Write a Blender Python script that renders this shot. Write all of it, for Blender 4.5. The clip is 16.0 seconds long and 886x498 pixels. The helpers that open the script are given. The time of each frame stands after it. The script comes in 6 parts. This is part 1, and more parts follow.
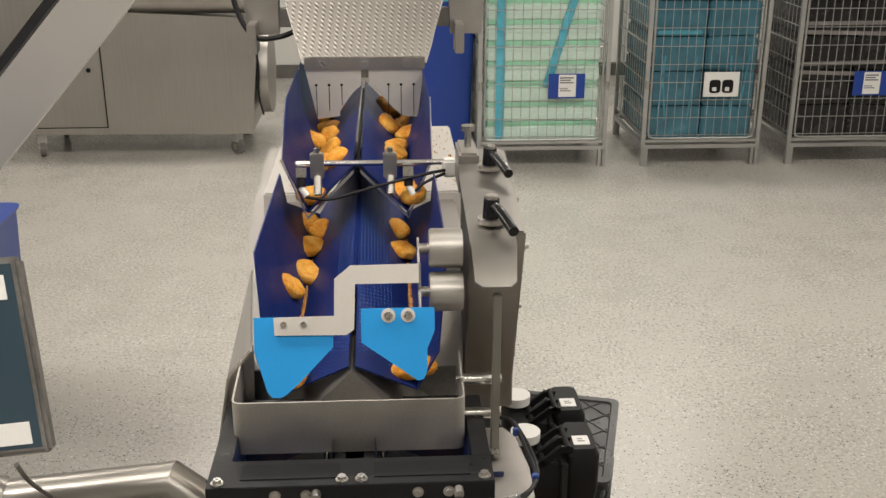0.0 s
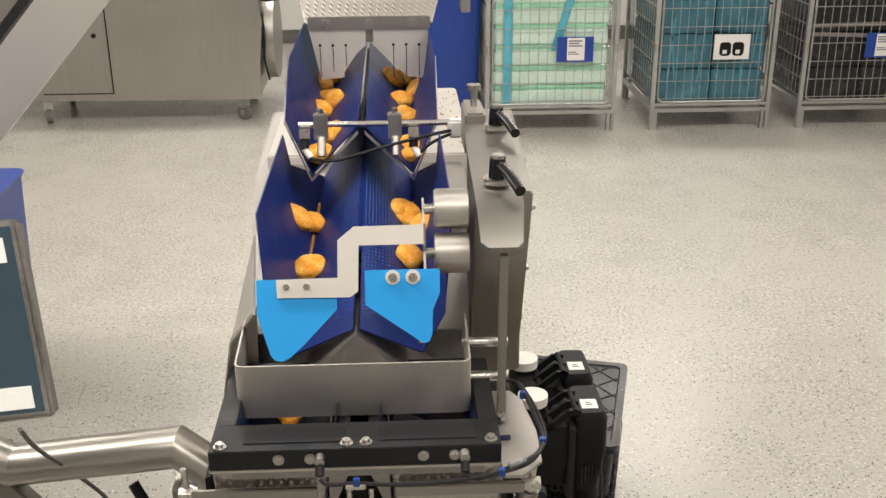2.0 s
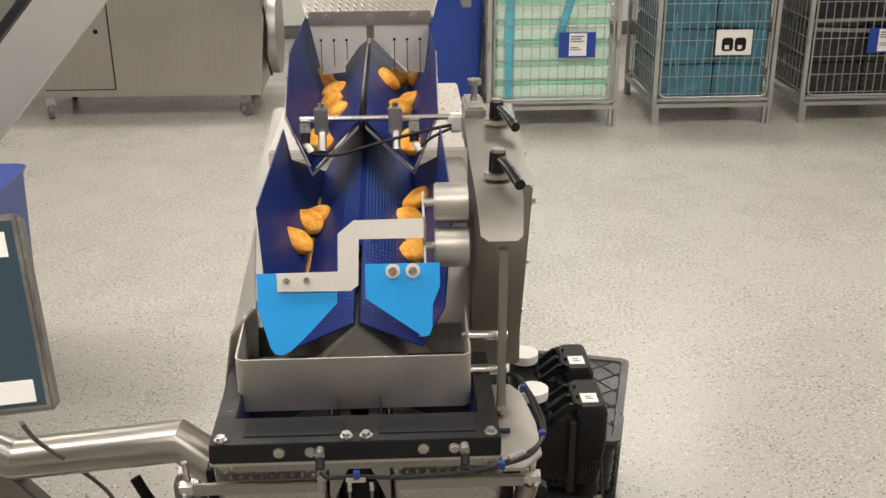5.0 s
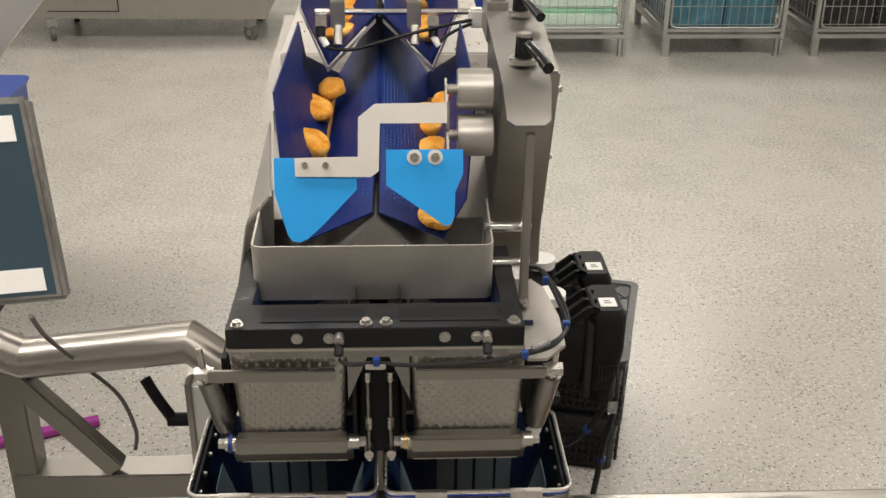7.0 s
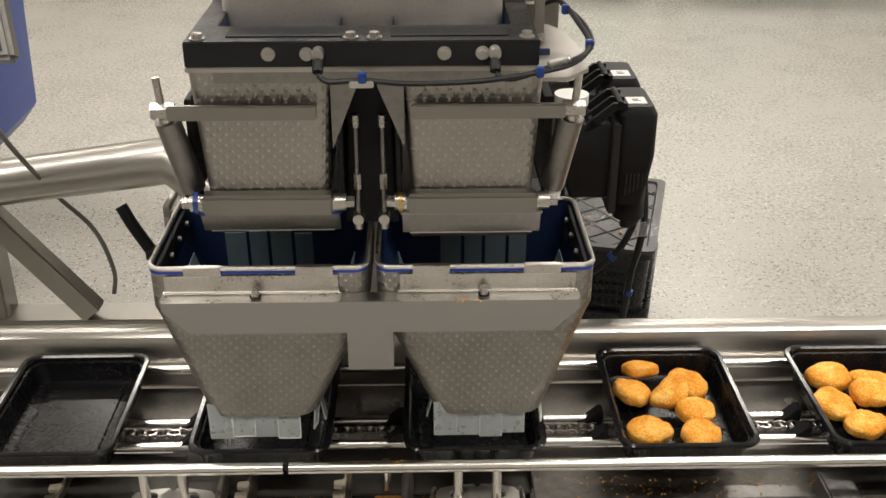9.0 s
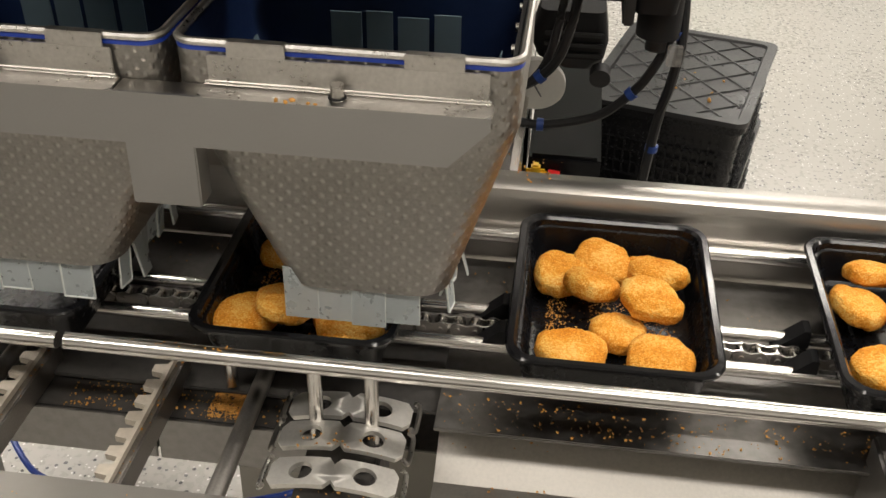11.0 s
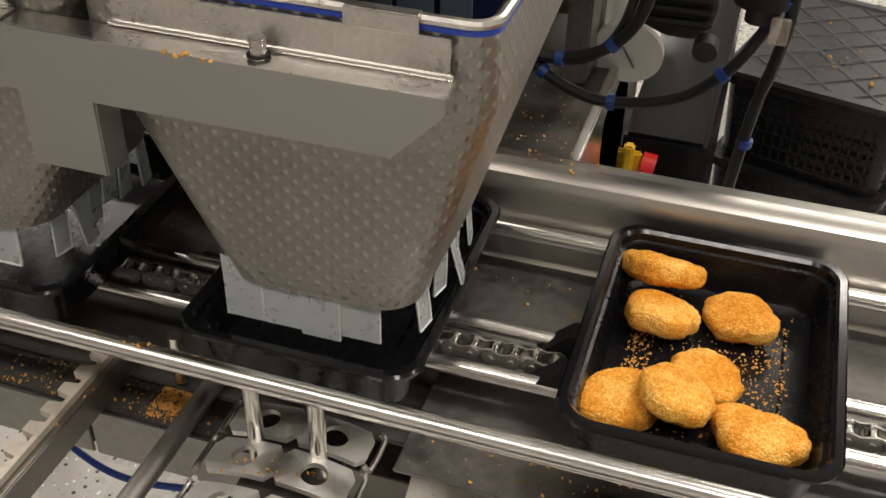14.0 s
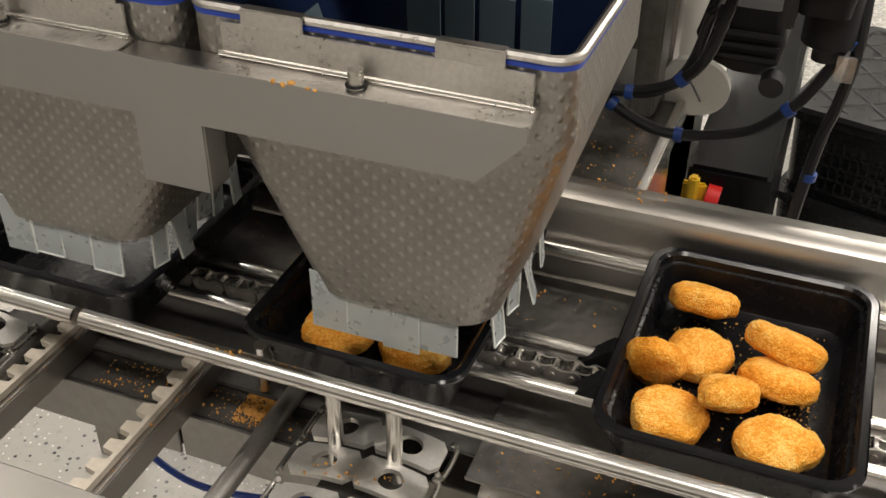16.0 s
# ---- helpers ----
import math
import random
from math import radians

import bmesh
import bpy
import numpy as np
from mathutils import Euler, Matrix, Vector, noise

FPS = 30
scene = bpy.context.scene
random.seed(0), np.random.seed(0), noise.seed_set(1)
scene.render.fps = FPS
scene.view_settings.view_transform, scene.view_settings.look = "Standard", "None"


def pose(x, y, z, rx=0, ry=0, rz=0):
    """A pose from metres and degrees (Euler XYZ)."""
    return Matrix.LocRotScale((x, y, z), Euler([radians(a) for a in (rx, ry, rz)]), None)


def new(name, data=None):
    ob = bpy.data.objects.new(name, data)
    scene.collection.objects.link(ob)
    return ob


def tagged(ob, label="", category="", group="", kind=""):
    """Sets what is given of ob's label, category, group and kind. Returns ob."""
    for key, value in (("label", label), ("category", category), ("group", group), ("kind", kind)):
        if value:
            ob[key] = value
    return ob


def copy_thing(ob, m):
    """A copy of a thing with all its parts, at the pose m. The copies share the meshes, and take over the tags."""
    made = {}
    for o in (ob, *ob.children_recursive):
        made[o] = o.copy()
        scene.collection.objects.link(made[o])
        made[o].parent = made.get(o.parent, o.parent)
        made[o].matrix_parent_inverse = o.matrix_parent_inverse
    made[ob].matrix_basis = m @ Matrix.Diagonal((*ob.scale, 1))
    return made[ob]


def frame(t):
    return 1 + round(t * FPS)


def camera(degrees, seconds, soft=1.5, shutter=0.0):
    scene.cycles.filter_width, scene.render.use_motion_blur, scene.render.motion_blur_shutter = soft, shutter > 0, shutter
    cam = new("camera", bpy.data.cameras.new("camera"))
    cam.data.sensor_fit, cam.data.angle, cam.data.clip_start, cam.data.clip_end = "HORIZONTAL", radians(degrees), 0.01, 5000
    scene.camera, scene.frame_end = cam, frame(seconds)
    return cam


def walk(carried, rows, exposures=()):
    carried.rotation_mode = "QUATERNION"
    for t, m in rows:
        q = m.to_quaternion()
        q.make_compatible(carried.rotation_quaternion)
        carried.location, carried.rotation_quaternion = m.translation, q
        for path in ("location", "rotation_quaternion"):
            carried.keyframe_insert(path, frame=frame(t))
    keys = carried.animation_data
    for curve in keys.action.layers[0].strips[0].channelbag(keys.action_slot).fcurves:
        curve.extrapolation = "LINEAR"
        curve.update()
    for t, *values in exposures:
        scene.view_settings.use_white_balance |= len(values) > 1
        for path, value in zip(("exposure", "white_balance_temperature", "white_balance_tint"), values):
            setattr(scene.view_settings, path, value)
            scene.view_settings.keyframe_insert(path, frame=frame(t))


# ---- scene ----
cam = camera(45.69, 16.0)
PATH = [
    (0.0, pose(0.0525, -1.1240, 2.1871, 69.841, -0.091, -3.140)),
    (0.5, pose(0.0558, -1.1317, 2.1824, 69.873, 0.189, -2.937)),
    (1.0, pose(0.0625, -1.1266, 2.1803, 69.355, 0.206, -2.898)),
    (1.5, pose(0.0643, -1.1086, 2.1717, 68.361, 0.311, -2.860)),
    (2.0, pose(0.0580, -1.1020, 2.1705, 68.019, 0.260, -2.778)),
    (2.5, pose(0.0631, -1.1047, 2.1764, 68.201, 0.541, -2.815)),
    (3.0, pose(0.0670, -1.1060, 2.1754, 68.162, 0.591, -2.975)),
    (5.5, pose(0.0551, -1.1057, 2.1644, 67.475, 0.266, -2.641)),
    (6.0, pose(0.0397, -1.0981, 2.1541, 66.327, 0.189, -2.784)),
    (6.5, pose(0.0316, -1.0890, 2.1257, 64.990, -0.142, -2.704)),
    (7.0, pose(0.0343, -1.0926, 2.0932, 64.442, -0.451, -2.251)),
    (7.5, pose(0.0372, -1.0978, 2.0638, 64.357, -0.921, -1.738)),
    (8.0, pose(0.0404, -1.0970, 1.9790, 64.501, -1.982, -1.088)),
    (8.5, pose(0.0447, -1.0706, 1.8617, 63.940, -2.162, -0.930)),
    (9.0, pose(0.0618, -1.0352, 1.7540, 63.438, 0.071, -1.188)),
    (9.5, pose(0.0745, -0.9861, 1.6461, 61.691, -0.486, -2.246)),
    (9.7, pose(0.0826, -0.9677, 1.6218, 60.942, -0.617, -2.271)),
    (11.8, pose(0.3675, -0.4914, 1.4418, 55.025, -0.452, 15.130)),
    (12.0, pose(0.3683, -0.4817, 1.4376, 54.709, -0.183, 16.416)),
    (12.5, pose(0.3536, -0.4666, 1.4319, 54.442, -0.583, 18.995)),
    (13.0, pose(0.3658, -0.4569, 1.4252, 53.892, -0.907, 18.597)),
    (13.5, pose(0.3769, -0.4575, 1.4240, 54.010, -1.124, 18.236)),
    (14.0, pose(0.3790, -0.4569, 1.4246, 54.012, -1.024, 18.015)),
    (14.5, pose(0.3785, -0.4567, 1.4263, 54.103, -0.839, 17.905)),
    (15.0, pose(0.3776, -0.4593, 1.4261, 54.201, -0.649, 18.548)),
    (15.5, pose(0.3726, -0.4835, 1.4366, 54.952, -0.182, 21.239)),
    (16.0, pose(0.3789, -0.4981, 1.4445, 55.547, -0.396, 21.381)),
]
walk(cam, PATH, [(0.0, -0.15), (1.0, 0.0), (1.5, 0.08), (2.0, 0.18), (2.5, 0.22), (3.0, 0.08), (5.5, 0.05), (7.5, -0.06), (9.0, 0.14), (9.7, 0.24), (11.8, 0.08), (14.5, 0.08), (16.0, 0.18)])

# ---- world and light ----
world = bpy.data.worlds.new("world")
scene.world = world
world.use_nodes = True
wn = world.node_tree.nodes["Background"]
wn.inputs[0].default_value = (0.9, 0.95, 1.0, 1)
wn.inputs[1].default_value = 0.12

LAMPS = [(-3.2, 0.4), (-1.0, 0.4), (1.4, 0.4), (3.8, 0.4), (-3.2, 3.8), (-1.0, 3.8), (1.4, 3.8), (3.8, 3.8), (-1.0, 7.4), (2.2, 7.4), (-0.9, -1.3), (1.1, -1.3)]
LAMP_POWER = {0.4: 41.0, 3.8: 44.0, 7.4: 62.0, -1.3: 26.0}      # by row of the ceiling grid
for lx, ly in LAMPS:
    ld = bpy.data.lights.new("tube_light", "AREA")
    ld.shape, ld.size, ld.size_y = "RECTANGLE", 1.5, 0.28
    ld.energy, ld.color = LAMP_POWER[ly], (1.0, 0.93, 0.845)
    new("tube_light", ld).matrix_world = pose(lx, ly, 3.36)


# ---- materials ----
def mat(name, color, rough=0.5, metal=0.0, **kw):
    """A node material: base colour with two scales of variation and a fine bump."""
    m = bpy.data.materials.new(name)
    m.use_nodes = True
    nt = m.node_tree
    b = nt.nodes["Principled BSDF"]
    b.inputs["Roughness"].default_value = rough
    b.inputs["Metallic"].default_value = metal
    b.inputs["Base Color"].default_value = (*color, 1)
    if "spec" in kw:
        b.inputs["Specular IOR Level"].default_value = kw["spec"]
    if "trans" in kw:
        b.inputs["Transmission Weight"].default_value = kw["trans"]
    if "sss" in kw:
        b.inputs["Subsurface Weight"].default_value = kw["sss"]
        b.inputs["Subsurface Radius"].default_value = (0.006, 0.003, 0.001)
    if "emit" in kw:
        b.inputs["Emission Color"].default_value = (*kw["emit"][:3], 1)
        b.inputs["Emission Strength"].default_value = kw["emit"][3]
    if "alpha" in kw:
        b.inputs["Alpha"].default_value = kw["alpha"]
    tc = nt.nodes.new("ShaderNodeTexCoord")
    mp = nt.nodes.new("ShaderNodeMapping")
    mp.inputs["Scale"].default_value = kw.get("stretch", (1, 1, 1))
    nt.links.new(tc.outputs["Object"], mp.inputs[0])
    n1 = nt.nodes.new("ShaderNodeTexNoise")
    n1.inputs["Scale"].default_value = kw.get("big", 9.0)
    n1.inputs["Detail"].default_value = 5
    n2 = nt.nodes.new("ShaderNodeTexNoise")
    n2.inputs["Scale"].default_value = kw.get("fine", 180.0)
    n2.inputs["Detail"].default_value = 3
    nt.links.new(tc.outputs["Object"], n1.inputs["Vector"])
    nt.links.new(mp.outputs[0], n2.inputs["Vector"])
    var = kw.get("var", 0.12)
    add = nt.nodes.new("ShaderNodeMath"); add.operation = "ADD"
    nt.links.new(n1.outputs[0], add.inputs[0]); nt.links.new(n2.outputs[0], add.inputs[1])
    mr = nt.nodes.new("ShaderNodeMapRange")
    mr.inputs["From Min"].default_value, mr.inputs["From Max"].default_value = 0.6, 1.4
    mr.inputs["To Min"].default_value, mr.inputs["To Max"].default_value = 1 - var, 1 + var
    nt.links.new(add.outputs[0], mr.inputs[0])
    mul = nt.nodes.new("ShaderNodeVectorMath"); mul.operation = "SCALE"
    mul.inputs[0].default_value = color
    nt.links.new(mr.outputs[0], mul.inputs["Scale"])
    nt.links.new(mul.outputs[0], b.inputs["Base Color"])
    rr = nt.nodes.new("ShaderNodeMapRange")
    rr.inputs["From Min"].default_value, rr.inputs["From Max"].default_value = 0.6, 1.4
    rv = kw.get("rvar", 0.08)
    rr.inputs["To Min"].default_value, rr.inputs["To Max"].default_value = max(rough - rv, 0.02), min(rough + rv, 1)
    nt.links.new(add.outputs[0], rr.inputs[0])
    nt.links.new(rr.outputs[0], b.inputs["Roughness"])
    bump = nt.nodes.new("ShaderNodeBump")
    bump.inputs["Strength"].default_value = kw.get("bump", 0.1)
    bump.inputs["Distance"].default_value = kw.get("depth", 0.0006)
    nt.links.new(n2.outputs[0], bump.inputs["Height"])
    nt.links.new(bump.outputs[0], b.inputs["Normal"])
    m["nodes_bump"] = bump.name
    return m


def sine_dimples(m, pitch, strength=0.6, depth=0.0012, invert=False, glint=0.0):
    """Rows of round dimples set in quincunx, pressed into a sheet, highlights painted on their crowns; pitch in metres.
    """
    nt = m.node_tree
    b = nt.nodes["Principled BSDF"]
    old = nt.nodes[m["nodes_bump"]]
    tc = nt.nodes.new("ShaderNodeTexCoord")
    sp = nt.nodes.new("ShaderNodeSeparateXYZ")
    nt.links.new(tc.outputs["Object"], sp.inputs[0])

    def math_node(op, a, c):
        n = nt.nodes.new("ShaderNodeMath"); n.operation = op
        for i, v in ((0, a), (1, c)):
            if v is None:
                continue
            if isinstance(v, (int, float)):
                n.inputs[i].default_value = v
            else:
                nt.links.new(v, n.inputs[i])
        return n.outputs[0]
    u = math_node("ADD", sp.outputs[0], sp.outputs[1])
    cu = math_node("COSINE", math_node("MULTIPLY", u, 2 * math.pi / pitch), None)
    cv = math_node("COSINE", math_node("MULTIPLY", sp.outputs[2], 2 * math.pi / pitch), None)
    h = math_node("POWER", math_node("MAXIMUM", math_node("MULTIPLY", cu, cv), 0.0), 1.8)
    bump = nt.nodes.new("ShaderNodeBump")
    bump.invert = invert
    bump.inputs["Strength"].default_value = strength
    bump.inputs["Distance"].default_value = depth
    nt.links.new(h, bump.inputs["Height"])
    nt.links.new(old.outputs[0], bump.inputs["Normal"])
    nt.links.new(bump.outputs[0], b.inputs["Normal"])
    if glint:
        # the highlight on each crown is painted into the base colour
        src = b.inputs["Base Color"].links[0].from_socket
        gain = math_node("ADD", math_node("MULTIPLY", math_node("POWER", h, 1.6), glint), 1.0 - 0.14 * glint)
        sc = nt.nodes.new("ShaderNodeVectorMath"); sc.operation = "SCALE"
        nt.links.new(src, sc.inputs[0]); nt.links.new(gain, sc.inputs["Scale"])
        nt.links.new(sc.outputs[0], b.inputs["Base Color"])
    return m


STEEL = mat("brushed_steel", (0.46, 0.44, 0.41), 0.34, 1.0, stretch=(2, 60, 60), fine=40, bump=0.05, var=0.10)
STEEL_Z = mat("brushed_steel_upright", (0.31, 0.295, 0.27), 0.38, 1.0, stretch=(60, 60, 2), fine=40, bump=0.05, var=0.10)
STEEL_DULL = mat("bead_blasted_steel", (0.42, 0.40, 0.375), 0.43, 1.0, big=14, fine=500, bump=0.10, var=0.22, rvar=0.14)
# lighter than the pan's blue: the dimples' glints are partly in this colour
PERF = mat("glossy_blue_dimple_glint", (0.05, 0.12, 0.38), 0.16, 0.0, spec=1.0, fine=200, var=0.1)
STEEL_DARK = mat("dark_worn_steel", (0.26, 0.25, 0.24), 0.42, 1.0, fine=120, bump=0.1, var=0.25, rvar=0.15)
STEEL_POL = mat("polished_steel", (0.74, 0.72, 0.69), 0.21, 1.0, stretch=(2, 60, 60), fine=40, bump=0.03, var=0.06)
STEEL_BG = mat("satin_steel_cladding", (0.44, 0.42, 0.39), 0.42, 1.0, big=2.0, fine=60, bump=0.03, var=0.10, stretch=(1, 1, 0.05))
DIMPLE = sine_dimples(mat("dimpled_steel", (0.38, 0.365, 0.34), 0.45, 1.0, big=12, fine=300, bump=0.05, var=0.20), 0.0130, 0.75, 0.0012, False, 0.26)
DIMPLE_BUCKET = sine_dimples(mat("fine_dimpled_steel", (0.40, 0.38, 0.355), 0.42, 1.0, fine=300, bump=0.05, var=0.14), 0.0130, 0.75, 0.0012, False, 0.26)
DIMPLE_UP = sine_dimples(mat("dimpled_steel_wide", (0.24, 0.225, 0.205), 0.46, 1.0, fine=300, bump=0.05, var=0.10), 0.0165, 0.5, 0.0016)
STEEL_LIGHT = mat("satin_bracket_steel", (0.53, 0.51, 0.475), 0.38, 1.0, big=11, stretch=(2, 60, 60), fine=40, bump=0.05, var=0.18, rvar=0.14)
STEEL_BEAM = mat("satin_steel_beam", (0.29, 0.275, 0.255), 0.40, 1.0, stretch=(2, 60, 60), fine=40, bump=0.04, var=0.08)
STEEL_PIPE = mat("satin_steel_tube", (0.45, 0.43, 0.40), 0.33, 1.0, fine=400, bump=0.03, var=0.06)
GALV = mat("galvanised_wire", (0.50, 0.50, 0.49), 0.45, 0.9, fine=200, var=0.15)
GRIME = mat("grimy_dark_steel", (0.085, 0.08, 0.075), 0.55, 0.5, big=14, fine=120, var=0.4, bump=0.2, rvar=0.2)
PLATE = mat("worn_bright_plate", (0.66, 0.64, 0.60), 0.42, 0.75, big=30, fine=300, var=0.12, bump=0.1, rvar=0.15)
CHROME = mat("bright_bolt_steel", (0.52, 0.50, 0.47), 0.30, 1.0, fine=300, var=0.05)
BRACKET = mat("light_grey_bracket_steel", (0.72, 0.69, 0.65), 0.55, 0.6, fine=300, bump=0.03, var=0.05)
GUARD = mat("dull_scuffed_guard_steel", (0.57, 0.545, 0.505), 0.56, 1.0, big=16, fine=300, bump=0.05, var=0.16, rvar=0.10)
SATIN = mat("satin_grey_bracket_steel", (0.40, 0.395, 0.385), 0.50, 1.0, big=8, fine=500, bump=0.03, var=0.05, rvar=0.06)
SHELF = mat("worn_flange_steel", (0.58, 0.56, 0.53), 0.36, 1.0, big=26, fine=260, bump=0.06, var=0.18, rvar=0.16)
SIDE_COVER = mat("matt_pale_steel_cover", (0.62, 0.60, 0.56), 0.60, 0.85, big=4, fine=120, bump=0.03, var=0.06)
BRASS = mat("brass_fitting", (0.60, 0.45, 0.20), 0.3, 1.0)
BLUE = sine_dimples(mat("dark_blue_plastic", (0.007, 0.020, 0.125), 0.44, 0.0, fine=160, var=0.15, bump=0.05, spec=0.22), 0.010, 0.30, 0.0006)
BLUE_SMOOTH = mat("dark_blue_liner", (0.010, 0.022, 0.070), 0.34, 0.0, fine=160, var=0.15)
BLUE_EDGE = mat("royal_blue_edge", (0.02, 0.06, 0.42), 0.4, 0.0, fine=160, var=0.08)
SKY_PLATE = mat("sky_blue_plastic_plate", (0.015, 0.33, 0.80), 0.45, 0.0, fine=300, var=0.04, bump=0.03)
BIN_BLUE = mat("bin_blue_plastic", (0.012, 0.05, 0.30), 0.4, 0.0, big=3, fine=120, var=0.10)
BLACK = mat("black_machined_plastic", (0.012, 0.012, 0.013), 0.40, 0.0, big=30, spec=0.22, fine=220, var=0.3, bump=0.12, rvar=0.15)
BLACK_M = mat("matt_black_plastic", (0.010, 0.010, 0.011), 0.52, 0.0, spec=0.2, fine=300, var=0.2, bump=0.06)
CRATE_BLACK = mat("black_crate_plastic", (0.012, 0.012, 0.013), 0.26, 0.0, spec=0.3, fine=150, var=0.2, bump=0.06)
TRAY_BLACK = mat("glossy_black_tray_plastic", (0.006, 0.006, 0.007), 0.13, 0.0, spec=0.34, fine=160, var=0.15, bump=0.02, rvar=0.06)
TRAY_IN = mat("black_tray_basin_plastic", (0.006, 0.006, 0.007), 0.26, 0.0, spec=0.24, fine=160, var=0.15, bump=0.02, rvar=0.06)
RUBBER = mat("black_rubber", (0.013, 0.013, 0.014), 0.6, 0.0, fine=200, var=0.2)
WHITE = mat("white_plastic", (0.72, 0.71, 0.68), 0.45, 0.0, fine=200, var=0.04)
PAPER = mat("white_label_paper", (0.78, 0.77, 0.75), 0.6, 0.0, fine=200, var=0.04)
INK = mat("grey_print", (0.16, 0.16, 0.17), 0.6)
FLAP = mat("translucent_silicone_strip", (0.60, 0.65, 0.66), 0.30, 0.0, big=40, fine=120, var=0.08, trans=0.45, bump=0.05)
# inner strips: the funnel's shade is put into this darker colour
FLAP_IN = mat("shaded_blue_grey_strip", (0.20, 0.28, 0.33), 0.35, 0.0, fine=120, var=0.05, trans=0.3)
FLAP_EDGE = mat("cut_silicone_edge", (0.72, 0.75, 0.72), 0.4, 0.0, fine=120, var=0.08)
CABINET = mat("dark_glossy_cabinet", (0.006, 0.006, 0.007), 0.16, 0.0, spec=0.15, big=6, fine=120, var=0.3, bump=0.05, rvar=0.12)
CRATE_LID = mat("scuffed_crate_lid_plastic", (0.020, 0.020, 0.021), 0.36, 0.0, big=6, fine=150, var=0.35, bump=0.06, rvar=0.15)
GLASSY = mat("clear_plastic_sheet", (0.85, 0.85, 0.84), 0.12, 0.0, trans=0.85, fine=60, var=0.03)
SCREEN = mat("dark_screen_glass", (0.02, 0.035, 0.045), 0.12, 0.0, var=0.05, emit=(0.05, 0.08, 0.10, 0.35))
SCREEN_LIT = mat("lit_screen_area", (0.7, 0.7, 0.72), 0.2, 0.0, var=0.02, emit=(0.9, 0.93, 1.0, 0.8))
CABLE = mat("black_cable", (0.010, 0.010, 0.011), 0.42, 0.0, spec=0.3, fine=200, var=0.15)
GREY_CABLE = mat("grey_cable", (0.16, 0.15, 0.14), 0.5, 0.0, fine=200, var=0.1)
TIE = mat("blue_cable_tie", (0.008, 0.04, 0.20), 0.4)
YELLOW = mat("yellow_switch_plastic", (0.85, 0.52, 0.02), 0.4)
RED = mat("red_switch_plastic", (0.65, 0.02, 0.02), 0.4)
MAGENTA = mat("magenta_plastic", (0.30, 0.02, 0.24), 0.45)
HOSE = mat("blue_air_hose", (0.01, 0.05, 0.32), 0.35)
COMB = mat("ivory_toothed_plastic", (0.46, 0.41, 0.34), 0.5, 0.0, fine=150, var=0.2, bump=0.15)
WALL = mat("white_wall_panel", (0.74, 0.73, 0.70), 0.5, 0.0, big=1.5, fine=60, var=0.04)
CEIL = mat("white_ceiling", (0.75, 0.75, 0.73), 0.7, 0.0, big=1.5, fine=60, var=0.04)
GREEN_PACK = mat("pale_green_wrapped_stack", (0.62, 0.78, 0.69), 0.25, 0.0, big=5, fine=30, var=0.12, bump=0.3, depth=0.004, stretch=(1, 1, 3))
GREEN_BAND = mat("mid_green_tray_edges", (0.34, 0.68, 0.48), 0.35, 0.0, big=5, fine=50, var=0.2)
TEAL_PACK = mat("teal_film_wrapped_carton", (0.05, 0.165, 0.225), 0.22, 0.0, big=7, fine=16, var=0.35, bump=0.5, depth=0.008)
DARK_PACK = mat("black_film_wrapped_crate", (0.018, 0.017, 0.018), 0.25, 0.0, big=7, fine=16, var=0.35, bump=0.5, depth=0.008)
FILM = mat("clear_blue_stretch_film", (0.15, 0.62, 0.80), 0.15, 0.0, trans=0.3, fine=20, var=0.2, bump=0.5, depth=0.006)
FILM_FOLD = mat("teal_film_crease", (0.09, 0.30, 0.40), 0.16, 0.0, fine=20, var=0.3, bump=0.5, depth=0.004)
FILM_GREY = mat("clear_stretch_film", (0.40, 0.37, 0.36), 0.15, 0.0, trans=0.4, fine=20, var=0.3, bump=0.6, depth=0.008)


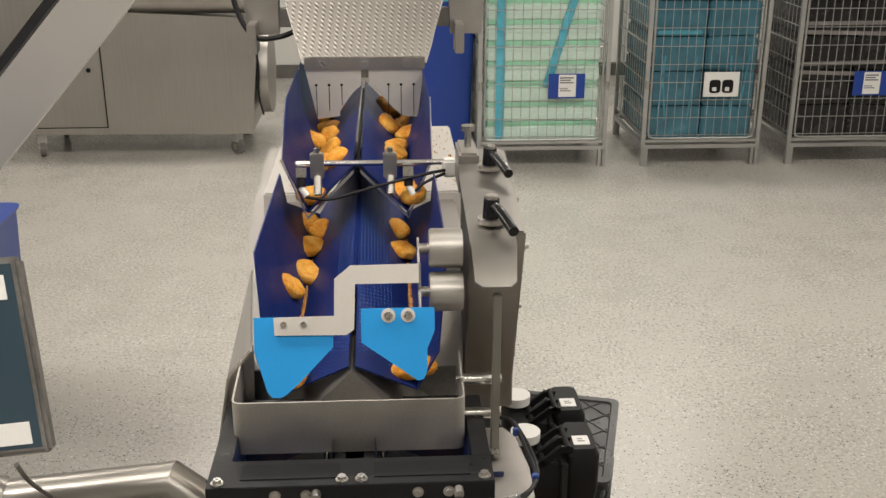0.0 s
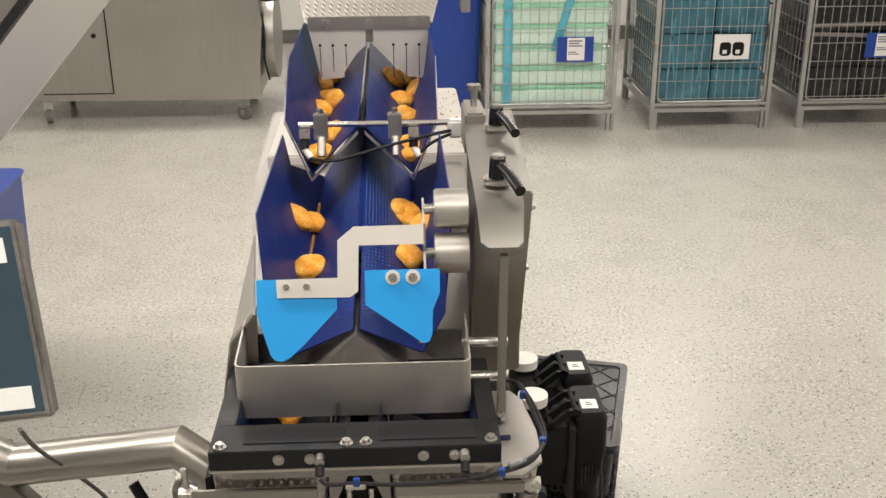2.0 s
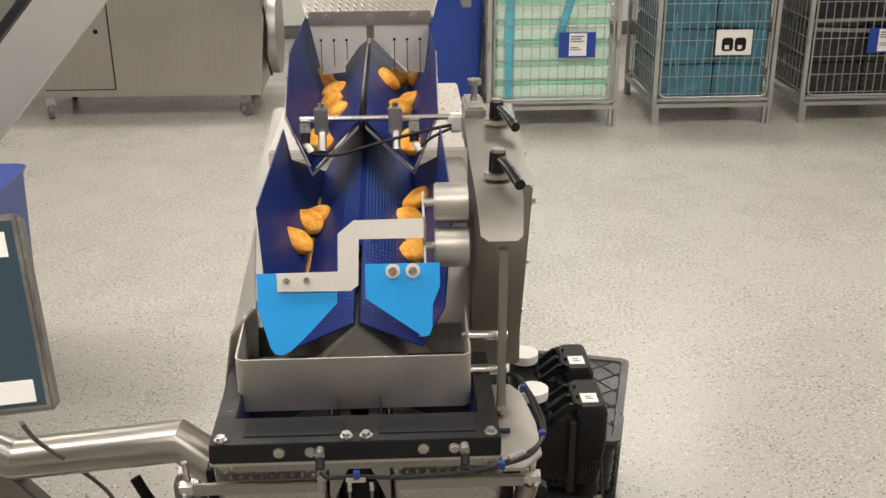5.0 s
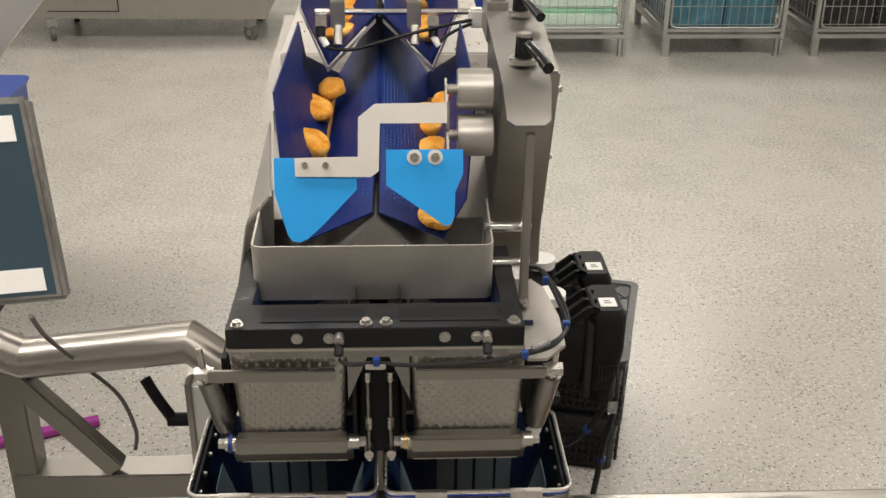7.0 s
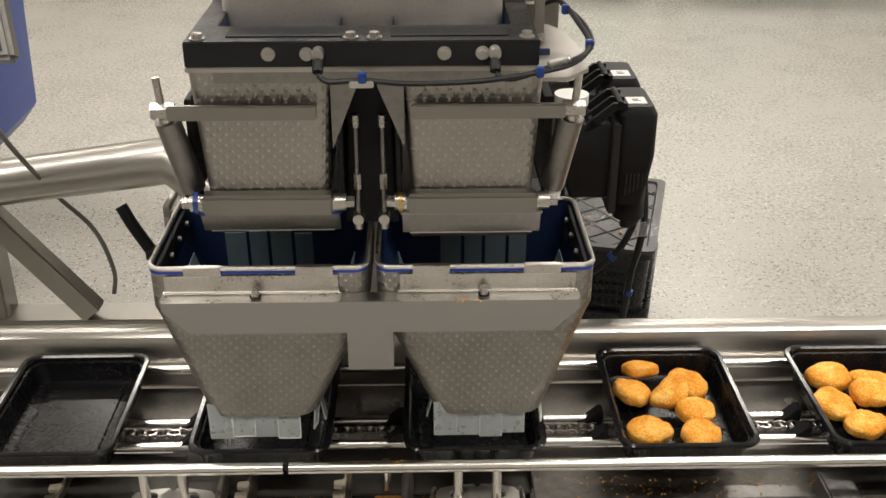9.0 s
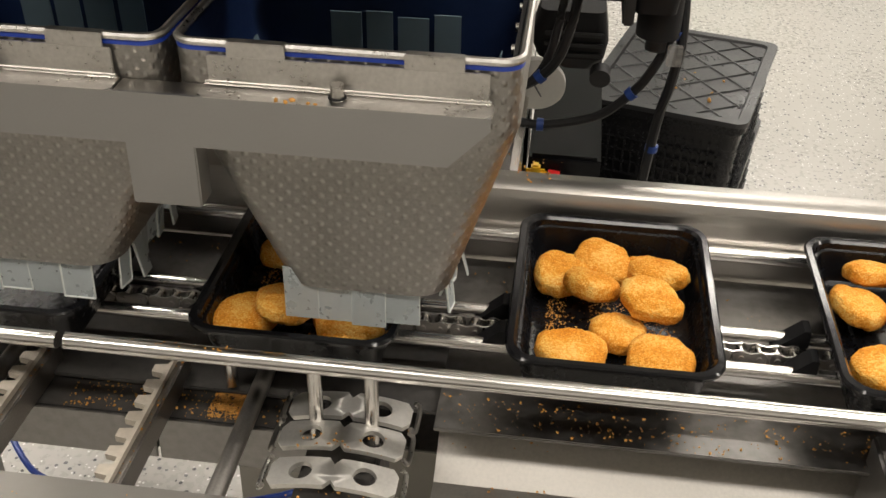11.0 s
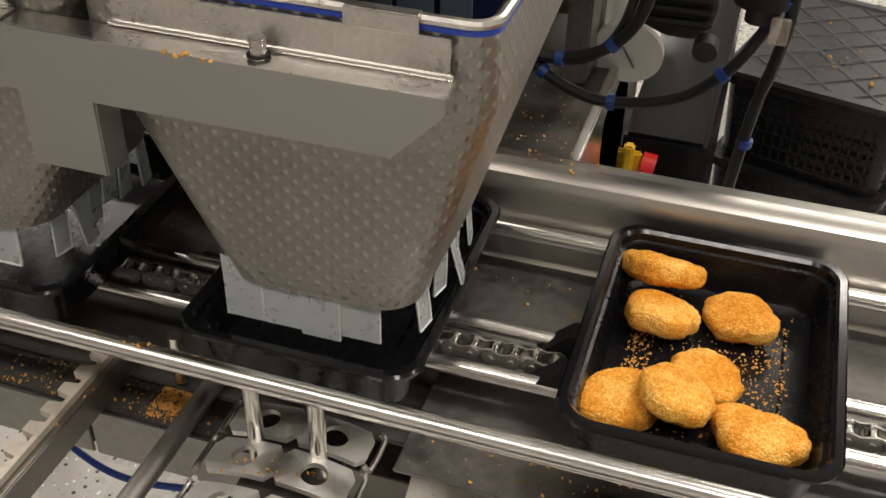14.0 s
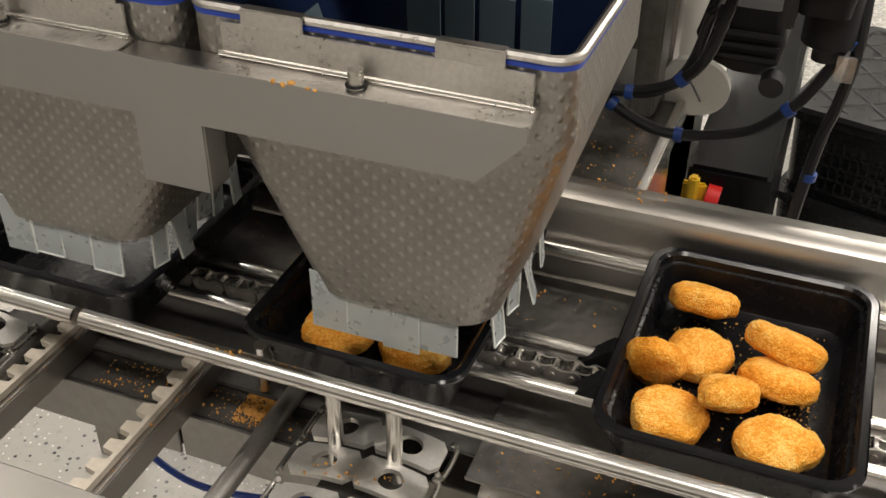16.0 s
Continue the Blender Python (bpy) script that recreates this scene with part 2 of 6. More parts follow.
def floor_material():
    m = mat("grey_flecked_epoxy", (0.45, 0.432, 0.395), 0.28, 0.0, big=1.2, fine=60, var=0.07, bump=0.02, rvar=0.08)
    nt = m.node_tree
    b = nt.nodes["Principled BSDF"]
    src = b.inputs["Base Color"].links[0].from_socket
    tc = nt.nodes.new("ShaderNodeTexCoord")
    last = src
    for scale, thresh, col in ((80.0, 0.30, (0.05, 0.05, 0.05)), (110.0, 0.42, (0.80, 0.79, 0.76)), (70.0, 0.20, (0.12, 0.12, 0.12))):
        mp = nt.nodes.new("ShaderNodeMapping")
        mp.inputs["Location"].default_value = (scale * 0.37, scale * 0.11, 0)
        nt.links.new(tc.outputs["Object"], mp.inputs[0])
        v = nt.nodes.new("ShaderNodeTexVoronoi")
        v.inputs["Scale"].default_value = scale
        nt.links.new(mp.outputs[0], v.inputs["Vector"])
        pick = nt.nodes.new("ShaderNodeSeparateColor")
        nt.links.new(v.outputs["Color"], pick.inputs[0])
        lt = nt.nodes.new("ShaderNodeMath"); lt.operation = "LESS_THAN"
        nt.links.new(v.outputs["Distance"], lt.inputs[0]); lt.inputs[1].default_value = 0.30
        gt = nt.nodes.new("ShaderNodeMath"); gt.operation = "LESS_THAN"
        nt.links.new(pick.outputs[0], gt.inputs[0]); gt.inputs[1].default_value = thresh * 0.5
        an = nt.nodes.new("ShaderNodeMath"); an.operation = "MULTIPLY"
        nt.links.new(lt.outputs[0], an.inputs[0]); nt.links.new(gt.outputs[0], an.inputs[1])
        mix = nt.nodes.new("ShaderNodeMix"); mix.data_type = "RGBA"
        nt.links.new(an.outputs[0], mix.inputs[0])
        nt.links.new(last, mix.inputs[6]); mix.inputs[7].default_value = (*col, 1)
        last = mix.outputs[2]
    nt.links.new(last, b.inputs["Base Color"])
    return m


FLOOR = floor_material()


def crumb_material(name, c0, c1, c2):
    """Breadcrumb coat: separate crumbs of differing tone standing proud, over broad browner and paler patches."""
    m = mat(name, c1, 0.66, 0.0, spec=0.2, fine=900, bump=0.5, depth=0.0008, var=0.1, sss=0.10)
    nt = m.node_tree
    b = nt.nodes["Principled BSDF"]
    tc = nt.nodes.new("ShaderNodeTexCoord")
    oi = nt.nodes.new("ShaderNodeObjectInfo")
    ad = nt.nodes.new("ShaderNodeVectorMath"); ad.operation = "ADD"
    nt.links.new(tc.outputs["Object"], ad.inputs[0]); nt.links.new(oi.outputs["Random"], ad.inputs[1])
    warp = nt.nodes.new("ShaderNodeTexNoise")
    warp.inputs["Scale"].default_value = 420
    nt.links.new(ad.outputs[0], warp.inputs["Vector"])
    wv = nt.nodes.new("ShaderNodeVectorMath"); wv.operation = "SCALE"; wv.inputs["Scale"].default_value = 0.0016
    nt.links.new(warp.outputs["Color"], wv.inputs[0])
    pv = nt.nodes.new("ShaderNodeVectorMath"); pv.operation = "ADD"
    nt.links.new(ad.outputs[0], pv.inputs[0]); nt.links.new(wv.outputs[0], pv.inputs[1])
    vo = nt.nodes.new("ShaderNodeTexVoronoi")
    vo.inputs["Scale"].default_value = 720
    nt.links.new(pv.outputs[0], vo.inputs["Vector"])
    cell = nt.nodes.new("ShaderNodeSeparateColor")
    nt.links.new(vo.outputs["Color"], cell.inputs[0])
    broad = nt.nodes.new("ShaderNodeTexNoise")
    broad.inputs["Scale"].default_value = 42
    nt.links.new(ad.outputs[0], broad.inputs["Vector"])
    a1 = nt.nodes.new("ShaderNodeMath"); a1.operation = "MULTIPLY_ADD"
    nt.links.new(cell.outputs[0], a1.inputs[0]); a1.inputs[1].default_value = 0.42
    nt.links.new(broad.outputs[0], a1.inputs[2])
    a2 = nt.nodes.new("ShaderNodeMath"); a2.operation = "MULTIPLY_ADD"
    nt.links.new(vo.outputs["Distance"], a2.inputs[0]); a2.inputs[1].default_value = -0.20
    nt.links.new(a1.outputs[0], a2.inputs[2])
    r = nt.nodes.new("ShaderNodeValToRGB")
    r.color_ramp.elements[0].position, r.color_ramp.elements[0].color = 0.28, (*c0, 1)
    r.color_ramp.elements[1].position, r.color_ramp.elements[1].color = 0.92, (*c2, 1)
    e = r.color_ramp.elements.new(0.55); e.color = (*c1, 1)
    nt.links.new(a2.outputs[0], r.inputs[0])
    nt.links.new(r.outputs[0], b.inputs["Base Color"])
    bump = nt.nodes.new("ShaderNodeBump")
    bump.invert = True
    bump.inputs["Strength"].default_value, bump.inputs["Distance"].default_value = 0.8, 0.0009
    nt.links.new(vo.outputs["Distance"], bump.inputs["Height"])
    nt.links.new(nt.nodes[m["nodes_bump"]].outputs[0], bump.inputs["Normal"])
    nt.links.new(bump.outputs[0], b.inputs["Normal"])
    return m


NUGGET = crumb_material("golden_breadcrumb_coating", (0.62, 0.215, 0.014), (0.80, 0.325, 0.030), (0.93, 0.58, 0.16))
CRUMB = mat("orange_crumbs", (0.62, 0.31, 0.07), 0.7, 0.0, fine=300, var=0.35)


# ---- mesh helpers ----
def mesh_object(name, bm, material, smooth=True):
    me = bpy.data.meshes.new(name)
    bmesh.ops.recalc_face_normals(bm, faces=bm.faces)
    bm.to_mesh(me)
    bm.free()
    me.materials.append(material)
    if smooth:
        me.shade_smooth()
        me.set_sharp_from_angle(angle=radians(32))
    return new(name, me)


def part(name, bm, material, parent, label="", smooth=True):
    ob = mesh_object(name, bm, material, smooth)
    ob.parent = parent
    if label:
        tagged(ob, label)
    return ob


def thing(name, label, category, at=(0, 0, 0), group="", kind=""):
    return_ob = new(name)
    return_ob.matrix_world = Matrix.Translation(at)
    return_ob.empty_display_size = 0.02
    return tagged(return_ob, label, category, group, kind)


def whole(name, bm, material, label, category, group="", kind="", smooth=True):
    return tagged(mesh_object(name, bm, material, smooth), label, category, group, kind)


def box(x0, x1, y0, y1, z0, z1, bevel=0.0015, bm=None, m=None):
    out = bm or bmesh.new()
    r = bmesh.ops.create_cube(out, size=1)
    vs = r["verts"]
    for v in vs:
        v.co = Vector((x0 if v.co.x < 0 else x1, y0 if v.co.y < 0 else y1, z0 if v.co.z < 0 else z1))
    if bevel:
        es = list({e for v in vs for e in v.link_edges})
        r = bmesh.ops.bevel(out, geom=es, offset=bevel, segments=2, affect="EDGES", clamp_overlap=True)
        vs = [v for v in out.verts if v in set(r["verts"])] or vs
    if m is not None:
        bmesh.ops.transform(out, matrix=m, verts=vs)
    return out


def cyl(p0, p1, r, seg=20, bm=None, r2=None, cap=True):
    out = bm or bmesh.new()
    p0, p1 = Vector(p0), Vector(p1)
    d = p1 - p0
    m = Matrix.Translation((p0 + p1) / 2) @ d.to_track_quat("Z", "Y").to_matrix().to_4x4()
    bmesh.ops.create_cone(out, cap_ends=cap, segments=seg, radius1=r, radius2=r if r2 is None else r2, depth=d.length, matrix=m)
    return out


def prism(poly, y0, y1, bm=None, m=None):
    """A plate from its outline in x, z, between y0 and y1."""
    out = bm or bmesh.new()
    a = [out.verts.new((x, y0, z)) for x, z in poly]
    b = [out.verts.new((x, y1, z)) for x, z in poly]
    out.faces.new(a)
    out.faces.new(b[::-1])
    for i in range(len(poly)):
        j = (i + 1) % len(poly)
        out.faces.new((a[i], b[i], b[j], a[j]))
    if m is not None:
        bmesh.ops.transform(out, matrix=m, verts=a + b)
    return out


def tube(pts, r, seg=10, bm=None, steps=6):
    """A round bar or cable along a smooth line through the points."""
    out = bm or bmesh.new()
    P = [Vector(p) for p in pts]
    if steps > 1 and len(P) > 2:
        Q = []
        for i in range(len(P) - 1):
            a, b, c, d = P[max(i - 1, 0)], P[i], P[i + 1], P[min(i + 2, len(P) - 1)]
            for k in range(steps):
                t = k / steps
                Q.append(0.5 * ((2 * b) + (c - a) * t + (2 * a - 5 * b + 4 * c - d) * t * t + (3 * b - a - 3 * c + d) * t ** 3))
        P = Q + [P[-1]]
    rings = []
    for i, p in enumerate(P):
        d = (P[min(i + 1, len(P) - 1)] - P[max(i - 1, 0)]).normalized()
        u = d.cross(Vector((0.13, 0.21, 1))).normalized()
        w = d.cross(u)
        rings.append([out.verts.new(p + r * (math.cos(k * 2 * math.pi / seg) * u + math.sin(k * 2 * math.pi / seg) * w)) for k in range(seg)])
    for a, b in zip(rings, rings[1:]):
        for k in range(seg):
            out.faces.new((a[k], a[(k + 1) % seg], b[(k + 1) % seg], b[k]))
    out.faces.new(rings[0][::-1])
    out.faces.new(rings[-1])
    return out


def ring_points(x0, x1, y0, y1, r, n=6):
    pts = []
    for cx, cy, a0 in ((x1 - r, y1 - r, 0), (x0 + r, y1 - r, 90), (x0 + r, y0 + r, 180), (x1 - r, y0 + r, 270)):
        for k in range(n + 1):
            a = radians(a0 + 90 * k / n)
            pts.append((cx + r * math.cos(a), cy + r * math.sin(a)))
    return pts


def loft(rings, cap_first=False, cap_last=False, n=6, bm=None):
    """Rounded rectangles (x0, x1, y0, y1, radius, z) joined one after another into a skin."""
    out = bm or bmesh.new()
    vs = [[out.verts.new((x, y, g[5])) for x, y in ring_points(*g[:5], n)] for g in rings]
    for a, b in zip(vs, vs[1:]):
        for k in range(len(a)):
            j = (k + 1) % len(a)
            out.faces.new((a[k], a[j], b[j], b[k]))
    if cap_first:
        out.faces.new(vs[0])
    if cap_last:
        out.faces.new(vs[-1][::-1])
    return out


def sheet(pts, thick, bm=None):
    """A sheet of some thickness through quads of 3D points given as rows."""
    out = bm or bmesh.new()
    vs = [[out.verts.new(p) for p in row] for row in pts]
    fs = []
    for a, b in zip(vs, vs[1:]):
        for k in range(len(a) - 1):
            fs.append(out.faces.new((a[k], a[k + 1], b[k + 1], b[k])))
    bmesh.ops.recalc_face_normals(out, faces=fs)
    bmesh.ops.solidify(out, geom=fs, thickness=thick)
    return out


def hexbolt(p, axis, r=0.006, h=0.005, bm=None):
    p, axis = Vector(p), Vector(axis)
    out = cyl(p, p + axis * 0.0015, r * 1.45, 20, bm)
    return cyl(p + axis * 0.001, p + axis * h, r, 6, out)


# ---- room ----
bm = bmesh.new()
bmesh.ops.create_grid(bm, x_segments=2, y_segments=2, size=1)
bmesh.ops.transform(bm, matrix=Matrix.Translation((0.5, 3, 0)) @ Matrix.Diagonal((7, 7.5, 1, 1)), verts=bm.verts)
whole("floor", bm, FLOOR, "light grey epoxy floor with dark and white flecks", "floor", kind="structure", smooth=False)
whole("wall_north", box(-6.5, 7.5, 10.3, 10.45, 0, 3.5, 0), WALL, "plain white wall panel behind the cages", "wall", kind="structure")
whole("wall_south", box(-6.5, 7.5, -4.65, -4.5, 0, 3.5, 0), WALL, "plain white wall panel", "wall", kind="structure")
whole("wall_west", box(-6.65, -6.5, -4.65, 10.45, 0, 3.5, 0), WALL, "plain white wall panel", "wall", kind="structure")
whole("wall_east", box(7.5, 7.65, -4.65, 10.45, 0, 3.5, 0), WALL, "plain white wall panel", "wall", kind="structure")
whole("ceiling", box(-6.65, 7.65, -4.65, 10.45, 3.5, 3.6, 0), CEIL, "plain white ceiling", "ceiling", kind="structure")
whole("baseboard", box(-6.5, 7.5, 10.255, 10.298, 0, 0.14, 0.01), STEEL_DARK, "grey coved kerb at the foot of the wall", "baseboard", kind="structure")

# ---- tray conveyor ----
conv = thing("tray_conveyor", "stainless steel tray conveyor with round guide rails", "conveyor")
part("far_beam", loft([(-2.2, 2.4, 0.279, 0.304, 0.008, 0.966), (-2.2, 2.4, 0.272, 0.311, 0.008, 0.962), (-2.2, 2.4, 0.268, 0.314, 0.008, 0.954), (-2.2, 2.4, 0.267, 0.315, 0.008, 0.90), (-2.2, 2.4, 0.267, 0.315, 0.008, 0.85)], True, True), STEEL, conv)
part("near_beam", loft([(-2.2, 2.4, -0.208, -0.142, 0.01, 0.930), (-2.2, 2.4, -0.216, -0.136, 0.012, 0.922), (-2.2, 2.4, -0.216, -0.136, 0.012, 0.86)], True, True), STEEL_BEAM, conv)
RAIL_R = 0.0075
part("guide_rail", cyl((-2.2, -0.007, 0.944), (-0.112, -0.007, 0.944), RAIL_R), STEEL_POL, conv)
part("guide_rail", cyl((-0.105, -0.007, 0.944), (2.4, -0.007, 0.944), RAIL_R), STEEL_POL, conv)
part("guide_rail", cyl((-2.2, 0.257, 0.917), (2.4, 0.257, 0.917), RAIL_R), STEEL_POL, conv)
for y in (0.094, 0.145):
    part("carrying_rail", cyl((-2.2, y, 0.9025), (2.4, y, 0.9025), 0.0065), STEEL_POL, conv)
part("bed_plate", box(-2.2, 2.4, 0.155, 0.262, 0.878, 0.882, 0.001), STEEL_DARK, conv)
part("front_plate", box(0.20, 2.4, 0.012, 0.122, 0.868, 0.872, 0.001), STEEL_DARK, conv)
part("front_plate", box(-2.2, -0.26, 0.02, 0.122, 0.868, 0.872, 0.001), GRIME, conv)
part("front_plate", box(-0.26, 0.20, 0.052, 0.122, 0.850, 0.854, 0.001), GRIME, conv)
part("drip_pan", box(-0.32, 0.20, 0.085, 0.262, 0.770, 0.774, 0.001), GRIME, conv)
part("chain_channel", sheet([[(-2.2, 0.104, 0.895), (2.4, 0.104, 0.895)], [(-2.2, 0.108, 0.888), (2.4, 0.108, 0.888)], [(-2.2, 0.131, 0.888), (2.4, 0.131, 0.888)], [(-2.2, 0.135, 0.895), (2.4, 0.135, 0.895)]], 0.002), STEEL_DARK, conv)
# sloping gutter under the rails
part("gutter", sheet([[(x, 0.075, 0.84) for x in (0.20, 2.4)], [(x, 0.02, 0.80) for x in (0.20, 2.4)], [(x, -0.035, 0.80) for x in (0.20, 2.4)], [(x, -0.036, 0.765) for x in (0.20, 2.4)]], 0.003), GUARD, conv)
part("under_tray", box(0.20, 2.4, -0.134, -0.038, 0.755, 0.759, 0.001), STEEL_DARK, conv)
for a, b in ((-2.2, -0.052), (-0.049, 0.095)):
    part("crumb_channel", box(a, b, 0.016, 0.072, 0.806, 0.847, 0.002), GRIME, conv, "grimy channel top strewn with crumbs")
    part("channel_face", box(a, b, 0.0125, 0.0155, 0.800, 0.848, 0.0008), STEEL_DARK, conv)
for x in (-0.46, -0.203, 0.037):
    part("cross_bar", cyl((x, -0.14, 0.862), (x, 0.075, 0.862), 0.008, 16), STEEL_DULL, conv)
for x in (-0.41, -0.170, -0.046):
    part("cross_angle", box(x, x + 0.010, -0.14, 0.075, 0.848, 0.874, 0.0012), STEEL_DULL, conv)
    teeth = []
    for k in range(9):
        y = -0.132 + k * 0.021
        teeth += [(y, 0), (y + 0.002, -0.011), (y + 0.0115, -0.011), (y + 0.0135, 0)]
    bm = bmesh.new()
    up = [bm.verts.new((x + u, y, 0.8745)) for y, u in teeth] + [bm.verts.new((x + 0.004, 0.062, 0.8745)), bm.verts.new((x + 0.004, -0.135, 0.8745))]
    f = bm.faces.new(up)
    if f.normal.z < 0:
        f.normal_flip()
    r = bmesh.ops.extrude_face_region(bm, geom=[f])
    bmesh.ops.translate(bm, vec=(0, 0, 0.006), verts=[v for v in r["geom"] if isinstance(v, bmesh.types.BMVert)])
    part("toothed_strip", bm, COMB, conv, "ivory toothed strip dusted with crumbs", smooth=False)
part("cross_member", box(0.56, 0.60, -0.14, 0.03, 0.80, 0.90, 0.003), STEEL_DARK, conv)
for x in (-0.9, 0.48, 0.72):
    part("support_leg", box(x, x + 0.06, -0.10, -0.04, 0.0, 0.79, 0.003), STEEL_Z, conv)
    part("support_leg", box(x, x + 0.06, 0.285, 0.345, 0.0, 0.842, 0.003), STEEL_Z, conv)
# plate with a hole on the bed
bm = bmesh.new()
c = cyl((0.585, 0.205, 0.8825), (0.585, 0.205, 0.8845), 0.009, 20, bm)
part("grommet", c, CHROME, conv)
bm = box(-0.03, 0.052, 0.17, 0.235, 0.8825, 0.893, 0.0015)
part("fixture_plate", bm, STEEL_DARK, conv)
part("bolt", hexbolt((0.02, 0.20, 0.893), (0, 0, 1), 0.005), STEEL_DULL, conv)


def drilled_plate(x, y, z, w, d, holes, r, thick):
    """A gently stepped plate with round holes through it."""
    out = bmesh.new()
    n = 20
    for hx in holes:
        # square tile round the hole
        a0, a1 = hx - w / 4, hx + w / 4
        top, bot = [], []
        for k in range(n):
            a = 2 * math.pi * k / n
            ca, sa_ = math.cos(a), math.sin(a)
            f = 1 / max(abs(ca) / (w / 4), abs(sa_) / (d / 2))
            arch = [-0.0075 * ((hx + g * ca) / (w / 2)) ** 2 for g in (r, f)]
            top.append((out.verts.new((x + hx + r * ca, y + r * sa_, z + arch[0])), out.verts.new((x + hx + f * ca, y + f * sa_, z + arch[1]))))
        for k in range(n):
            (p, q), (p2, q2) = top[k], top[(k + 1) % n]
            out.faces.new((p, q, q2, p2))
    bmesh.ops.recalc_face_normals(out, faces=out.faces)
    bmesh.ops.solidify(out, geom=list(out.faces), thickness=thick)
    return out


def clamp(x):
    """A drilled clamp of stepped plates on two studs, under the front rail."""
    c = thing("rail_clamp", "drilled stainless rail clamp on two studs with crumbs", "clamp", group="rail clamps")
    for y, z in ((-0.053, 0.874), (-0.0155, 0.880), (0.022, 0.880)):
        bm = drilled_plate(x + 0.044, y, z, 0.106, 0.031, (-0.0265, 0.0265), 0.0096, 0.0045)
        bmesh.ops.remove_doubles(bm, verts=bm.verts, dist=0.0003)
        p = part("clamp_plate", bm, PLATE, c)
        for u, q in ((-0.010, -1), (0.098, 1)):
            part("rolled_end", tube([(x + u, y - 0.016, z - 0.006), (x + u + q * 0.004, y - 0.014, z - 0.011), (x + u + q * 0.004, y + 0.014, z - 0.011), (x + u, y + 0.016, z - 0.006)], 0.0022, 8), CHROME, p)
    for u in (0.018, 0.066):
        part("stud", cyl((x + u, 0.003, 0.858), (x + u, 0.003, 0.938), 0.0062, 18), STEEL_POL, c)
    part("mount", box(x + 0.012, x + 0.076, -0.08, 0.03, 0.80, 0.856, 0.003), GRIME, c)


clamp(0.083)
clamp(-0.305)
st = thing("guide_stud", "short round steel stud beside the chain rail", "stud", (0.01, 0.055, 0.86))
part("pin", cyl((0, 0, 0), (0, 0, 0.045), 0.006, 18), STEEL_POL, st)
hose = whole("air_hose", tube([(-0.50, 0.42, 0.50), (-0.404, 0.32, 0.45), (-0.343, 0.282, 0.45), (-0.256, 0.253, 0.45), (-0.180, 0.256, 0.45), (-0.10, 0.28, 0.45), (0.02, 0.33, 0.47), (0.08, 0.40, 0.60)], 0.0045, 8), HOSE, "thin blue air hose hanging under the conveyor", "hose")

# ---- chain with pushers ----
PITCH = 0.269875      # seventeen links of five eighths of an inch
chain = thing("drive_chain", "steel roller chain with black pusher lugs", "chain", (0, 0.1195, 0.9015))
LINK = 0.015875


def link_form(name, ys, pins):
    """A pair of waisted side plates; the outer pair carries the pin ends, the inner one the rollers."""
    out = bmesh.new()
    r, n = 0.0068, 10
    side = []
    for c, a0 in ((LINK / 2, -90), (-LINK / 2, 90)):
        side += [(c + r * math.cos(radians(a0 + 180 * k / n)), r * math.sin(radians(a0 + 180 * k / n))) for k in range(n + 1)]
        side.append((0.0, 0.0046 if c > 0 else -0.0046))
    for y in ys:
        prism(side, y - 0.0008, y + 0.0008, out)
    for k in (-0.5, 0.5):
        if pins:
            cyl((k * LINK, -0.0098, 0), (k * LINK, 0.0098, 0), 0.0026, 10, out)
        else:
            cyl((k * LINK, -0.0042, 0), (k * LINK, 0.0042, 0), 0.0050, 14, out)
    ob = mesh_object(name, out, STEEL_DULL if pins else STEEL_POL)
    me = ob.data
    bpy.data.objects.remove(ob)
    return me


link_mesh = link_form("link", (-0.0052, 0.0052), False)
plate_mesh = link_form("link_plate", (-0.0072, 0.0072), True)
for k in range(-126, 80):
    o = new("link", link_mesh if k % 2 else plate_mesh)
    o.parent = chain
    o.location = (k * LINK, 0, 0)
SLOT1 = 0.129      # middle of the tray under the second funnel
for k in range(-6, 4):
    x = SLOT1 + PITCH * k - 0.094
    bm = prism([(x - 0.030, -0.004), (x - 0.004, 0.020), (x + 0.002, 0.020), (x + 0.002, -0.004)], 0.012, 0.030)
    part("pusher", bm, BLACK_M, chain, "black pusher lug")
    part("pusher", prism([(x - 0.030, -0.004), (x - 0.004, 0.020), (x + 0.002, 0.020), (x + 0.002, -0.004)], -0.03, -0.012), BLACK_M, chain, "black pusher lug")

# ---- funnels over the trays ----
HCX = (-0.1265, 0.1315)
RIM = 1.204


